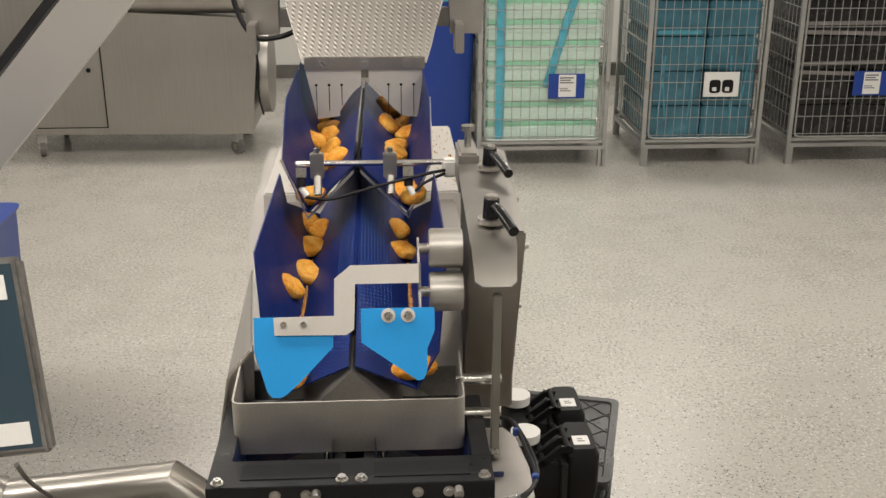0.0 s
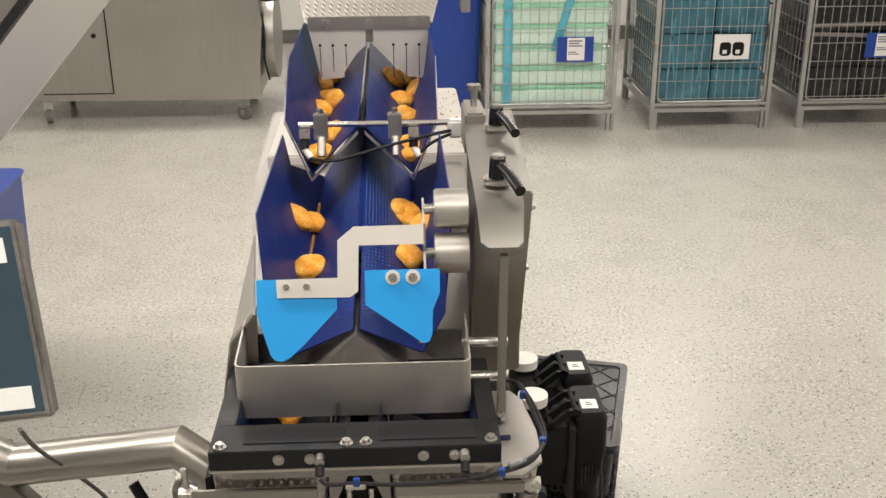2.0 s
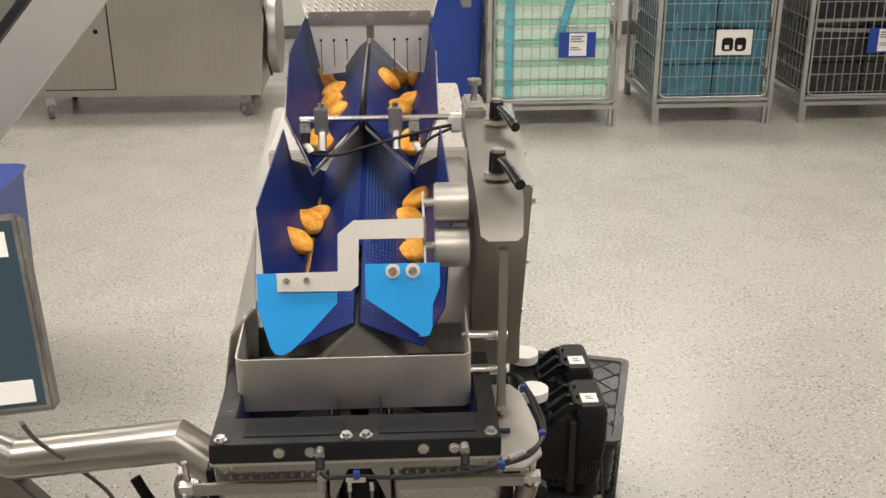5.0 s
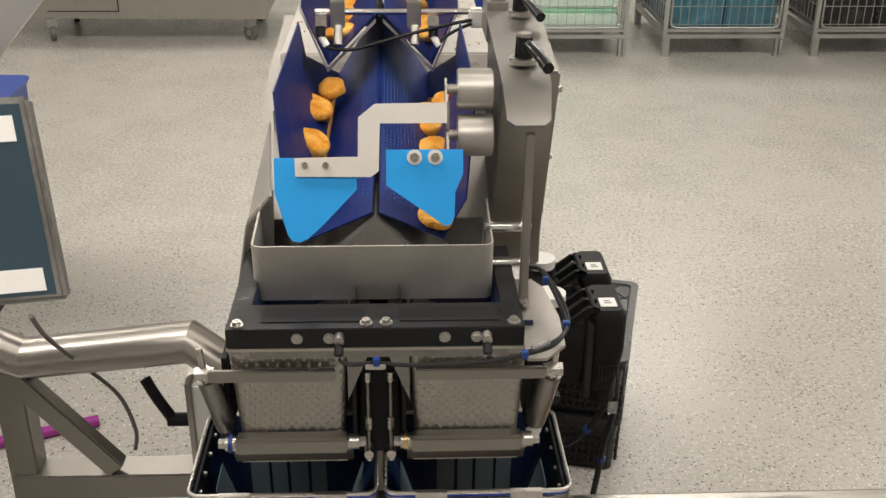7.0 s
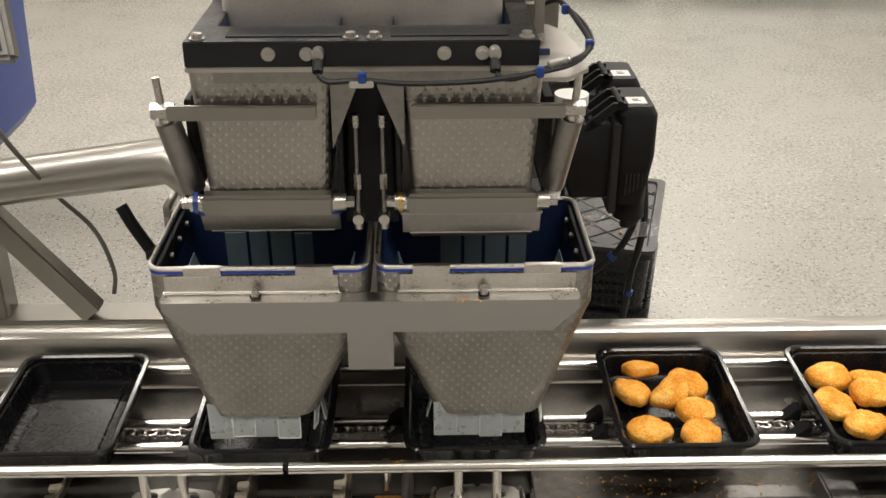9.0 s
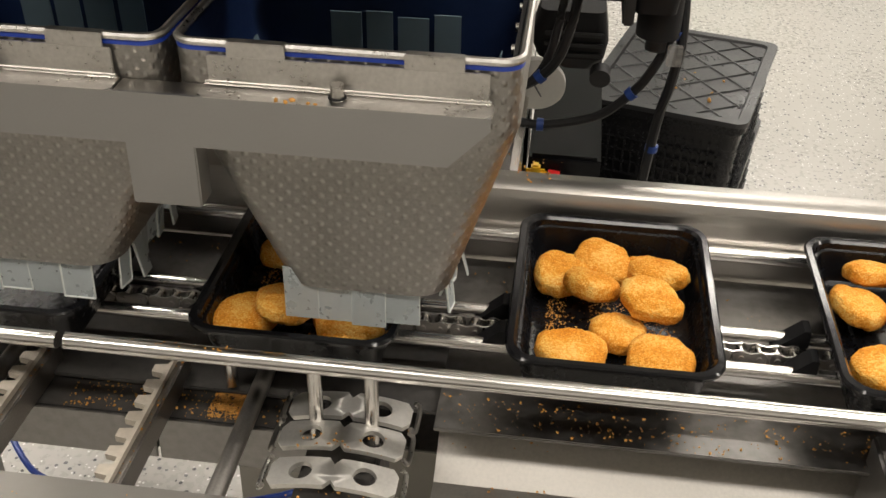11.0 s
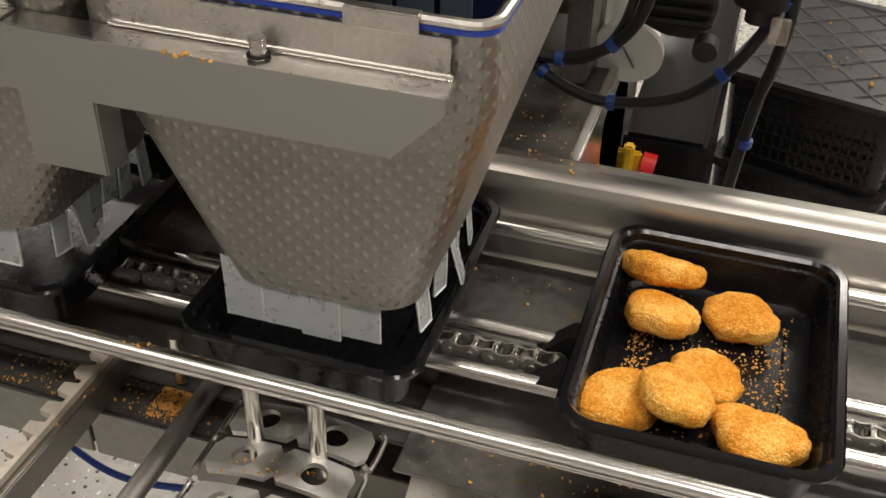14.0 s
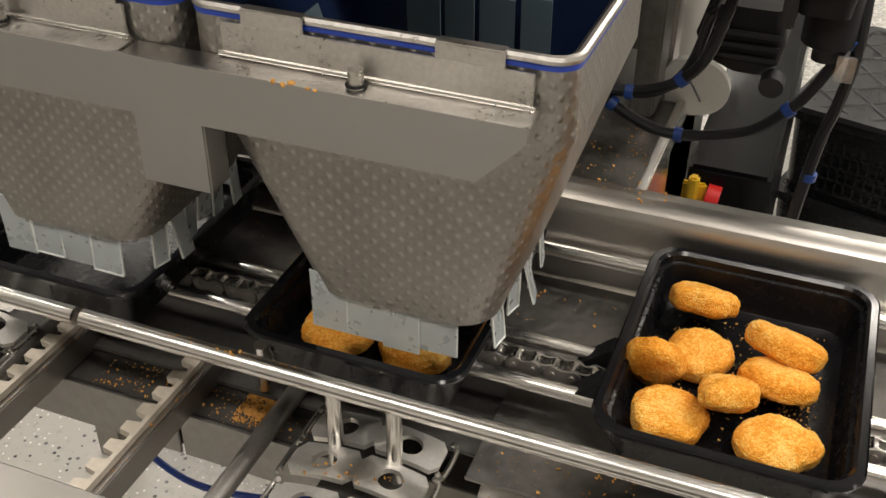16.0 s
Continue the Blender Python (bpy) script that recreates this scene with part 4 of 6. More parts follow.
for x in (-0.142, 0.142):
    bm.faces.new((tip, low, bm.verts.new((x, -0.036, -0.036))))
bmesh.ops.solidify(bm, geom=list(bm.faces), thickness=0.002)
part("nose", bm, STEEL_DULL, dv, "folded steel nose")
part("back_wall", box(-0.15, 0.15, 0.10, 0.104, -0.03, 0.045, 0.001), STEEL_DARK, dv)

# ---- feeder body ----
fb = thing("feeder_body", "brushed stainless feeder machine body", "machine", (0, 0.9, 0.9))
part("lower_body", prism([(-0.185, -0.66), (0.16, -0.66), (0.20, 0.0), (0.21, 0.85), (-0.275, 0.85), (-0.255, 0.20), (-0.222, -0.10), (-0.205, -0.35)], 0.0, 0.40, m=Matrix.Translation((0, 0, 0.135)) @ Matrix(((1, 0, 0, 0), (0, 0, 1, 0), (0, 1, 0, 0), (0, 0, 0, 1)))), STEEL_DULL, fb)
part("side_skirt", sheet([[(-0.140, 0.20 - 0.9, 0.655), (-0.176, 0.52 - 0.9, 0.650)], [(-0.176, 0.205 - 0.9, 0.610), (-0.222, 0.52 - 0.9, 0.48)], [(-0.200, 0.215 - 0.9, 0.478), (-0.258, 0.52 - 0.9, 0.30)]], 0.003), GUARD, fb, "slanted steel side skirt")
part("skirt_front", prism([(-0.138, 0.655), (-0.176, 0.610), (-0.200, 0.478), (-0.145, 0.478)], 0.222 - 0.9, 0.226 - 0.9), GUARD, fb, "pale front edge of the skirt")
part("upper_body", box(-0.222, 0.228, 0.22, 0.84, 0.50, 0.60, 0.004), BRACKET, fb, "pale steel top plate dusted with crumbs")
part("cover", box(-0.205, 0.205, -0.10, 0.225, 0.53, 0.58, 0.004), STEEL_DULL, fb)
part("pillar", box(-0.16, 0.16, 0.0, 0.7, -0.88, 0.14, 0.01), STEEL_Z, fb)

# ---- drive housing ----
hs = thing("drive_housing", "brushed stainless drive housing with black clamping levers", "housing", (0.195, 0.11, 1.36))
side = [(0.27, 0.06), (0.115, 0.345), (0.115, 0.355), (0.56, 0.355), (0.56, 0.0), (0.27, 0.0)]
HS_TURN = Matrix.Rotation(radians(-2.5), 4, "Z")
bm = prism(side, -0.036, 0.041, m=HS_TURN @ Matrix(((0, 1, 0, 0), (1, 0, 0, 0), (0, 0, 1, 0), (0, 0, 0, 1))))
bmesh.ops.bevel(bm, geom=list(bm.edges), offset=0.003, segments=2, affect="EDGES")
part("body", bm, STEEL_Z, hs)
rows_ = [[(-0.024, -0.010, 0.325), (0.012, -0.010, 0.325)], [(-0.033, -0.002, 0.329), (0.020, -0.002, 0.329)], [(-0.034, 0.058, 0.357), (0.027, 0.058, 0.357)], [(-0.032, 0.20, 0.358), (0.036, 0.20, 0.358)], [(-0.026, 0.45, 0.358), (0.050, 0.44, 0.358)]]
part("lid", sheet(rows_, 0.004), STEEL_BEAM, hs)
part("back_block", box(-0.022, 0.012, 0.46, 0.56, 0.30, 0.372, 0.004), STEEL_DULL, hs)
for y, z in ((0.14, 0.325), (0.22, 0.20), (0.30, 0.08), (0.32, 0.335)):
    part("side_bolt", hexbolt((0.041 + y * 0.044, y, z), (1, 0, 0), 0.005, 0.006), CHROME, hs)
for i, (x, y) in enumerate(((0.0, 0.135), (0.024, 0.405))):
    kn = new("clamping_lever")
    kn.parent = hs
    kn.location = (x, y, 0.362)
    part("collar", cyl((0, 0, 0), (0, 0, 0.007), 0.019, 24), CHROME, kn)
    part("hub", cyl((0, 0, 0.006), (0, 0, 0.034), 0.0125, 20, r2=0.011), TRAY_BLACK, kn)
    part("screw", cyl((0, 0, 0.034), (0, 0, 0.039), 0.0085, 16), CHROME, kn)
    part("arm", tube([(0.002, -0.004, 0.026), (0.012, -0.042, 0.022), (0.021, -0.084, 0.015)], 0.0074, 12), TRAY_BLACK, kn)
tk = new("thumb_bolt")
tk.parent = hs
tk.location = (-0.004, 0.51, 0.372)
part("stem", cyl((0, 0, 0), (0, 0, 0.03), 0.006, 14), CHROME, tk)
part("head", cyl((0, 0, 0.028), (0, 0, 0.037), 0.012, 18), CHROME, tk)
# gate drives
for y, z in ((0.235, 1.689), (0.212, 1.634)):
    d = thing("gate_motor", "short round stainless gate drive", "actuator", (0.13, y, z), "gate drives")
    bm = cyl((-0.022, 0, 0), (0.024, 0, 0), 0.0275, 32)
    bmesh.ops.bevel(bm, geom=[e for e in bm.edges if e.calc_face_angle(0) > 1.2], offset=0.002, segments=2, affect="EDGES")
    part("barrel", bm, STEEL_LIGHT, d)
    part("shaft", cyl((-0.036, 0, 0), (-0.021, 0, 0), 0.007, 16), CHROME, d)

# ---- stop gates: sky blue plates ----
PIV = Vector((0.095, 0.212, 1.634))
PIV2 = Vector((0.095, 0.235, 1.689))
TILT = Matrix.Rotation(-math.atan(0.35), 4, "X")


def tilted(poly, y0, y1, org):
    """A plate drawn in x and world z, leaning back, in the space of its pivot."""
    k = 1 / math.cos(math.atan(0.35))
    m = Matrix.Translation(Vector((0, 0.14, 1.6)) - org) @ TILT
    return prism([(x, (z - 1.6) * k) for x, z in poly], y0, y1, m=m)


ga = thing("stop_gate", "sky blue stop plate on a stepped grey bracket", "stop gate", PIV, "stop gates")
bm = tilted([(0.002, 1.690), (0.092, 1.691), (0.092, 1.667), (0.008, 1.667), (0.006, 1.611), (-0.004, 1.604), (-0.098, 1.605), (-0.099, 1.627), (-0.020, 1.628), (-0.019, 1.674)], -0.0045, -0.0015, PIV)
part("bracket", bm, BRACKET, ga, "stepped light grey bracket")
part("stop_plate", tilted([(-0.125, 1.627), (-0.022, 1.627), (-0.022, 1.589), (-0.067, 1.545), (-0.084, 1.531), (-0.093, 1.527), (-0.103, 1.528), (-0.109, 1.535), (-0.113, 1.548), (-0.125, 1.585)], -0.001, 0.003, PIV), SKY_PLATE, ga, "sky blue plastic plate")
k = 1 / math.cos(math.atan(0.35))
for x in (-0.086, -0.060):
    bm = cyl((x, -0.0045, 0.0185 * k), (x, -0.008, 0.0185 * k), 0.0042, 8)
    bmesh.ops.transform(bm, matrix=Matrix.Translation(Vector((0, 0.14, 1.6)) - PIV) @ TILT, verts=bm.verts)
    part("bolt", bm, CHROME, ga)
part("arm", sheet([[(-0.003, 0.012, 0.014), (-0.003, -0.045, 0.060)], [(-0.003, 0.012, -0.014), (-0.003, -0.050, 0.030)]], 0.003), STEEL_DULL, ga)
gb = thing("stop_gate", "sky blue stop plate with two large washers", "stop gate", PIV2, "stop gates")
part("stop_plate", tilted([(0.015, 1.636), (0.112, 1.636), (0.112, 1.607), (0.102, 1.585), (0.101, 1.556), (0.097, 1.547), (0.089, 1.545), (0.015, 1.594)], -0.001, 0.003, PIV2), SKY_PLATE, gb, "sky blue plastic plate")
for x in (0.051, 0.077):
    for nm, y0, y1, r, n, m in (("washer", -0.001, -0.003, 0.0095, 24, BRACKET), ("bolt_head", -0.003, -0.007, 0.0056, 18, CHROME), ("bolt_socket", -0.007, -0.0074, 0.0026, 6, CHROME)):
        bm = cyl((x, y0, 0.027 * k), (x, y1, 0.027 * k), r, n)
        bmesh.ops.transform(bm, matrix=Matrix.Translation(Vector((0, 0.14, 1.6)) - PIV2) @ TILT, verts=bm.verts)
        part(nm, bm, m, gb)
part("arm", sheet([[(-0.003, 0.012, 0.012), (-0.003, -0.083, -0.060)], [(-0.003, 0.012, -0.014), (-0.003, -0.085, -0.085)]], 0.003), STEEL_DULL, gb)

# ---- sensor rod ----
sr = thing("sensor_rail", "bright steel rod with two clamped level sensors", "sensor rail", (0.0, 0.675, 1.69))
part("rod", cyl((-0.108, 0, 0), (0.160, 0, 0), 0.0052, 16), STEEL_POL, sr)
part("connector", box(0.150, 0.176, -0.012, 0.012, -0.026, 0.006, 0.004), WHITE, sr, "white plug")
for x in (-0.070, 0.058):
    part("clamp", box(x - 0.012, x + 0.012, -0.012, 0.006, -0.026, 0.020, 0.002), STEEL_DULL, sr)
    part("clamp_screw", cyl((x, -0.002, 0.018), (x, -0.002, 0.028), 0.006, 6), CHROME, sr)
    part("sensor_barrel", cyl((x + 0.001, -0.010, -0.022), (x + 0.001, -0.026, -0.050), 0.0075, 16), STEEL_DULL, sr)
for x in (-0.098, 0.090):
    part("sensor_nut", cyl((x, -0.006, -0.006), (x, -0.012, -0.022), 0.0105, 6), CHROME, sr)
    part("sensor_body", cyl((x, -0.010, -0.018), (x, -0.018, -0.038), 0.008, 14), BLACK_M, sr)
    part("sensor_tip", cyl((x, -0.018, -0.038), (x + 0.010, -0.024, -0.052), 0.006, 12), WHITE, sr)
part("cable", tube([(-0.092, -0.024, -0.054), (-0.05, -0.026, -0.058), (0.0, -0.024, -0.046), (0.06, -0.022, -0.030), (0.12, -0.020, -0.016), (0.155, -0.010, -0.012)], 0.003, 8), CABLE, sr)
part("cable", tube([(0.098, -0.024, -0.050), (0.115, -0.022, -0.034), (0.135, -0.018, -0.024), (0.155, -0.010, -0.018)], 0.0028, 8), CABLE, sr)

# ---- infeed chute ----
ch = thing("infeed_chute", "dimpled steel infeed chute with clear slotted apron", "chute", (0.009, 1.12, 1.785))
bm = sheet([[(-0.132, 0.0, 0.0), (0.131, 0.0, 0.0)], [(-0.175, 0.11, 0.125), (0.172, 0.11, 0.125)], [(-0.215, 0.24, 0.27), (0.212, 0.24, 0.27)]], 0.003)
part("chute_front", bm, DIMPLE_UP, ch, "dimpled steel front")
for s in (-1, 1):
    part("chute_side", sheet([[(s * 0.132, 0.0, 0.0), (s * 0.175, 0.11, 0.125), (s * 0.213, 0.24, 0.27)], [(s * 0.136, 0.12, 0.0), (s * 0.179, 0.34, 0.125), (s * 0.217, 0.50, 0.27)]], 0.003), DIMPLE_UP, ch)
part("clamp_strip", box(-0.128, 0.128, -0.006, -0.001, -0.012, 0.016, 0.002), STEEL, ch)
for x in (-0.09, 0.0, 0.09):
    part("bolt", hexbolt((x, -0.006, 0.002), (0, -1, 0), 0.007, 0.006), CHROME, ch)
apron = [[(-0.126, -0.012), (-0.008, -0.012), (-0.008, -0.045), (-0.026, -0.060), (-0.055, -0.100), (-0.055, -0.112), (-0.104, -0.117)],
         [(0.008, -0.012), (0.126, -0.012), (0.112, -0.115), (0.08, -0.112), (0.060, -0.095), (0.028, -0.058), (0.008, -0.045)]]
for i, poly in enumerate(apron):
    part("apron", prism(poly, -0.003, -0.0015), SIDE_COVER, ch, "thin slotted apron sheet")
    for k in range(3):
        x = (-0.104 if i == 0 else 0.05) + k * 0.027
        part("slot", box(x - 0.0007, x + 0.0007, -0.0036, -0.0031, -0.112 + 0.012 * (k if i == 0 else 0), -0.048, 0), BLACK_M, ch)
        part("slot_hole", cyl((x, -0.0037, -0.044), (x, -0.0031, -0.044), 0.003, 12), BLACK_M, ch)
for s in (-1, 1):
    x = s * 0.225
    part("bracket", prism([(x - 0.035, 0.045), (x + 0.035, 0.045), (x + 0.04, 0.20), (x - 0.04, 0.20)], 0.12, 0.16), STEEL_DULL, ch, "bead-blasted steel bracket")
    part("bracket_bar", box(x - 0.028, x - 0.008, 0.06, 0.12, 0.01, 0.075, 0.002), STEEL_DULL, ch)
    part("bracket_bar", box(min(s * 0.16, x), max(s * 0.16, x), 0.125, 0.155, 0.06, 0.10, 0.002), STEEL_DARK, ch)
part("cable", tube([(-0.265, 0.10, 0.35), (-0.285, 0.09, 0.20), (-0.275, 0.08, 0.11), (-0.24, 0.07, 0.05), (-0.19, 0.08, 0.045), (-0.14, 0.10, 0.06)], 0.006, 10), CABLE, ch)

# ---- operator screen and its stand ----
hm = thing("operator_screen", "touch screen in a brushed steel case, partly lit", "screen", (-0.62, 0.25, 1.38))
HU = Vector((-0.046, 0.103, 0.263)).normalized()
HR = Vector((0.985, 0.17, 0.0)).normalized()
HN = HR.cross(HU)
HT = Matrix(((HR.x, -HN.x, HU.x, 0.184), (HR.y, -HN.y, HU.y, -0.022), (HR.z, -HN.z, HU.z, 0.008), (0, 0, 0, 1)))
part("case", box(-0.44, 0.0, 0.0, 0.045, 0.0, 0.288, 0.006, m=HT), STEEL_DARK, hm)
part("glass", box(-0.43, -0.012, -0.0015, 0.001, 0.010, 0.278, 0.0005, m=HT), SCREEN, hm, "dark screen glass")
part("lit_area", box(-0.40, -0.078, -0.003, -0.0012, 0.070, 0.200, 0.0003, m=HT), SCREEN_LIT, hm, "lit white page")
part("label_strip", box(-0.40, -0.024, -0.0035, -0.0012, 0.016, 0.048, 0.0003, m=HT), PAPER, hm)
part("label_strip", box(-0.40, -0.024, -0.0035, -0.0012, 0.226, 0.262, 0.0003, m=HT), PAPER, hm)
part("neck", box(-0.04, 0.06, 0.02, 0.10, -0.05, 0.06, 0.004), BLACK_M, hm)
sa = thing("screen_stand", "welded round steel tube stand", "stand", (-0.66, 0.56, 0.0))
part("arm", tube([(-0.20, 0.0, 1.20), (-0.01, 0.05, 1.062), (0.312, 0.0, 1.122), (0.46, -0.02, 1.01)], 0.040, 28, steps=1), STEEL_PIPE, sa)
part("post", box(-0.07, -0.015, 0.03, 0.085, 0.0, 1.10, 0.003), STEEL_Z, sa)
part("brace", box(-0.02, 0.02, 0.02, 0.055, -0.10, 0.26, 0.003, m=Matrix.Translation((0.075, 0.0, 0.90)) @ Matrix.Rotation(radians(-38), 4, "Y")), STEEL_Z, sa)
part("foot_beam", box(-0.06, 0.285, 0.02, 0.085, 0.755, 0.812, 0.003), STEEL_BEAM, sa)
whole("grey_cable", tube([(-0.543, 0.36, 1.289), (-0.557, 0.45, 1.196), (-0.557, 0.6, 1.047), (-0.509, 0.62, 0.971), (-0.486, 0.62, 0.892), (-0.492, 0.62, 0.845)], 0.004, 8), GREY_CABLE, "thin grey cable hanging below the screen", "cable")
lv = thing("clamp_lever", "black clamping lever on a white block", "lever", (-0.35, 0.56, 0.955))
part("arm", tube([(-0.094, 0.02, 0.078), (-0.075, 0.01, 0.045), (-0.048, 0.0, 0.004)], 0.0105, 12), BLACK_M, lv)
part("hub", cyl((-0.055, 0.0, 0.0), (-0.005, 0.0, 0.0), 0.013, 16), BLACK_M, lv)
part("block", box(0.002, 0.090, -0.04, 0.04, -0.06, 0.10, 0.004), WHITE, lv, "white mounting block")
part("plate", box(-0.008, 0.002, -0.045, 0.045, -0.08, 0.105, 0.001), STEEL_DULL, lv)
whole("magenta_tool", cyl((-1.30, 1.80, 0.02), (-1.0, 1.92, 0.02), 0.02, 16), MAGENTA, "magenta plastic handle lying on the floor", "tool")
wb = thing("blue_tote", "dark blue plastic tote on a castor frame", "tote", (-1.55, 2.25, 0.0))
part("body", loft([(-0.22, 0.24, -0.24, 0.24, 0.06, 0.53), (-0.27, 0.275, -0.28, 0.28, 0.06, 0.58), (-0.28, 0.285, -0.30, 0.30, 0.05, 1.02), (-0.29, 0.295, -0.31, 0.31, 0.05, 1.04)], True, True), BIN_BLUE, wb)
part("frame", box(-0.20, 0.10, -0.20, 0.20, 0.20, 0.531, 0.01), STEEL_Z, wb)
for x in (0.02, -0.18):
    x += 0.08
    part("castor_wheel", cyl((x, -0.10, 0.10), (x + 0.05, -0.10, 0.10), 0.10, 28), RUBBER, wb)
    part("castor_hub", cyl((x - 0.004, -0.10, 0.10), (x + 0.054, -0.10, 0.10), 0.035, 18), STEEL_DULL, wb)

# ---- black gate actuators ----
for i, (x, y) in enumerate(((0.345, 0.60), (0.345, 0.465))):
    a = thing("valve_actuator", "black plastic actuator with a white dial", "actuator", (x, y, 1.12), "black actuators")
    part("body", loft([(-0.062, 0.000, -0.042, 0.045, 0.008, -0.010), (-0.082, 0.002, -0.052, 0.055, 0.008, 0.040), (-0.082, 0.002, -0.052, 0.055, 0.008, 0.095), (-0.074, 0.000, -0.046, 0.050, 0.010, 0.108)], True, True), BLACK_M, a)
    part("cap", loft([(0.006, 0.050, -0.048, 0.044, 0.010, -0.020), (0.004, 0.060, -0.056, 0.050, 0.010, 0.060), (0.004, 0.060, -0.056, 0.050, 0.010, 0.124), (0.010, 0.054, -0.050, 0.042, 0.010, 0.136)], True, True), BLACK_M, a)
    part("flange", box(-0.006, 0.006, -0.060, 0.050, -0.030, 0.112, 0.002), RUBBER, a)
    for y0 in (-0.052, -0.022, 0.012):
        part("clip_arm", prism([(-0.046, 0.100), (-0.044, 0.112), (-0.006, 0.142), (0.014, 0.142), (0.014, 0.133), (-0.002, 0.131), (-0.034, 0.104)], y0, y0 + 0.007), BLACK_M, a)
    part("clip_bar", cyl((-0.036, -0.052, 0.110), (-0.036, 0.019, 0.110), 0.005, 10), BLACK_M, a)
    part("clip_bar", cyl((0.004, -0.052, 0.140), (0.004, 0.019, 0.140), 0.005, 10), BLACK_M, a)
    part("dial", cyl((-0.058, 0.02, 0.118), (-0.058, 0.02, 0.134), 0.026, 28), WHITE, a, "white round dial")
    part("label", box(0.018, 0.046, -0.036, -0.006, 0.1355, 0.1368, 0.0003), PAPER, a)
    for q in (0.0, 0.007):
        part("print_bar", box(0.026, 0.038 - q * 0.4, -0.026 + q, -0.0235 + q, 0.1368, 0.1374, 0), INK, a)
    part("lower_drum", cyl((0.036, -0.01, -0.055), (0.036, -0.01, 0.00), 0.024, 20), BLACK_M, a)
    part("gland", cyl((0.036, -0.01, -0.072), (0.036, -0.01, -0.054), 0.012, 12), RUBBER, a)
    for q in range(6):
        part("grip_rib", box(0.018 + q * 0.006, 0.021 + q * 0.006, -0.0595, -0.0555, 0.000 + q * 0.003, 0.034, 0.0008), RUBBER, a)
for pts, r in (([(0.16, 0.44, 1.0), (0.193, 0.45, 0.971), (0.225, 0.45, 0.955), (0.262, 0.45, 0.949), (0.324, 0.45, 0.964), (0.360, 0.45, 0.995), (0.380, 0.45, 1.025), (0.398, 0.46, 1.07), (0.40, 0.48, 1.12)], 0.0055),
               ([(0.405, 0.47, 1.12), (0.408, 0.455, 1.06), (0.402, 0.45, 1.01), (0.394, 0.45, 0.97), (0.386, 0.45, 0.889), (0.38, 0.47, 0.78), (0.37, 0.5, 0.6)], 0.0058),
               ([(0.16, 0.44, 0.992), (0.203, 0.45, 0.987), (0.232, 0.45, 0.993), (0.258, 0.45, 1.008), (0.278, 0.45, 1.035), (0.29, 0.46, 1.08), (0.295, 0.48, 1.12)], 0.0058),
               ([(0.16, 0.45, 0.985), (0.198, 0.458, 0.981), (0.228, 0.458, 0.985), (0.250, 0.458, 1.000), (0.266, 0.458, 1.03), (0.276, 0.465, 1.08), (0.28, 0.48, 1.12)], 0.0050)):
    whole("actuator_cable", tube(pts, r, 10), CABLE, "thick black cable looping from an actuator", "cable", "actuator cables")
for p, d_ in (((0.193, 0.45, 0.971), (0.8, 0, -0.5)), ((0.262, 0.45, 0.949), (1, 0, 0)), ((0.360, 0.45, 0.995), (0.7, 0, 0.7)), ((0.398, 0.452, 1.068), (0.3, 0, 1)), ((0.391, 0.45, 0.93), (0.1, 0, 1)), ((0.258, 0.45, 1.008), (0.7, 0, 0.7)), ((0.209, 0.45, 0.986), (1, 0, 0))):
    d_ = Vector(d_).normalized() * 0.004
    whole("cable_tie", cyl(Vector(p) - d_, Vector(p) + d_, 0.0076, 12), TIE, "blue plastic cable tie", "cable tie", "cable ties")
whole("cable_marker", box(0.392, 0.409, 0.438, 0.441, 1.035, 1.060, 0.001), GLASSY, "clear plastic cable marker", "marker")

# ---- base behind the conveyor ----
bs = thing("machine_base", "dirty steel base shelf behind the conveyor", "machine base", (0.10, 0.58, 0))
part("shelf", box(-0.35, 0.130, -0.20, 0.22, 0.865, 0.880, 0.002), STEEL_DARK, bs, "crumb-strewn dark steel shelf")
part("edge_bar", box(0.130, 0.140, -0.20, 0.30, 0.70, 0.886, 0.002), STEEL_POL, bs)
part("edge_bar", box(0.150, 0.158, -0.10, 0.30, 0.60, 0.700, 0.002), STEEL_POL, bs)
part("column", box(0.085, 0.112, 0.02, 0.10, 0.885, 1.30, 0.003), STEEL_DARK, bs)
part("cabinet", box(0.142, 0.252, 0.19, 0.98, 0.0, 0.74, 0.006), CABINET, bs, "dark glossy steel cabinet")
part("side_cover", box(0.165, 0.215, -0.22, 0.19, 0.0, 0.62, 0.006), GRIME, bs)
part("leg", box(-0.30, 0.14, 0.0, 0.20, 0.0, 0.86, 0.004), STEEL_Z, bs)
sd = thing("dial_bracket", "round white disc with a slot on a steel bracket", "dial", (0.247, 0.66, 0.905))
part("disc", cyl((0, -0.004, 0), (0, 0.004, 0.002), 0.041, 40), WHITE, sd)
part("slot", box(-0.018, 0.018, -0.0062, -0.0045, -0.001, 0.001, 0, m=Matrix.Rotation(radians(58), 4, "Y")), INK, sd)
part("holder", loft([(0.03, 0.075, 0.02, 0.09, 0.012, 0.018), (0.0, 0.088, 0.008, 0.10, 0.012, 0.036), (-0.01, 0.092, 0.008, 0.10, 0.012, 0.060), (0.0, 0.085, 0.01, 0.09, 0.014, 0.10)], True, True), BLACK_M, sd)
for q in (0.040, 0.054, 0.068):
    part("holder_rib", box(0.008, 0.086, 0.003, 0.009, q, q + 0.006, 0.0012), RUBBER, sd)
part("holder_boss", cyl((0.085, 0.012, 0.02), (0.085, -0.006, 0.016), 0.014, 18), RUBBER, sd)
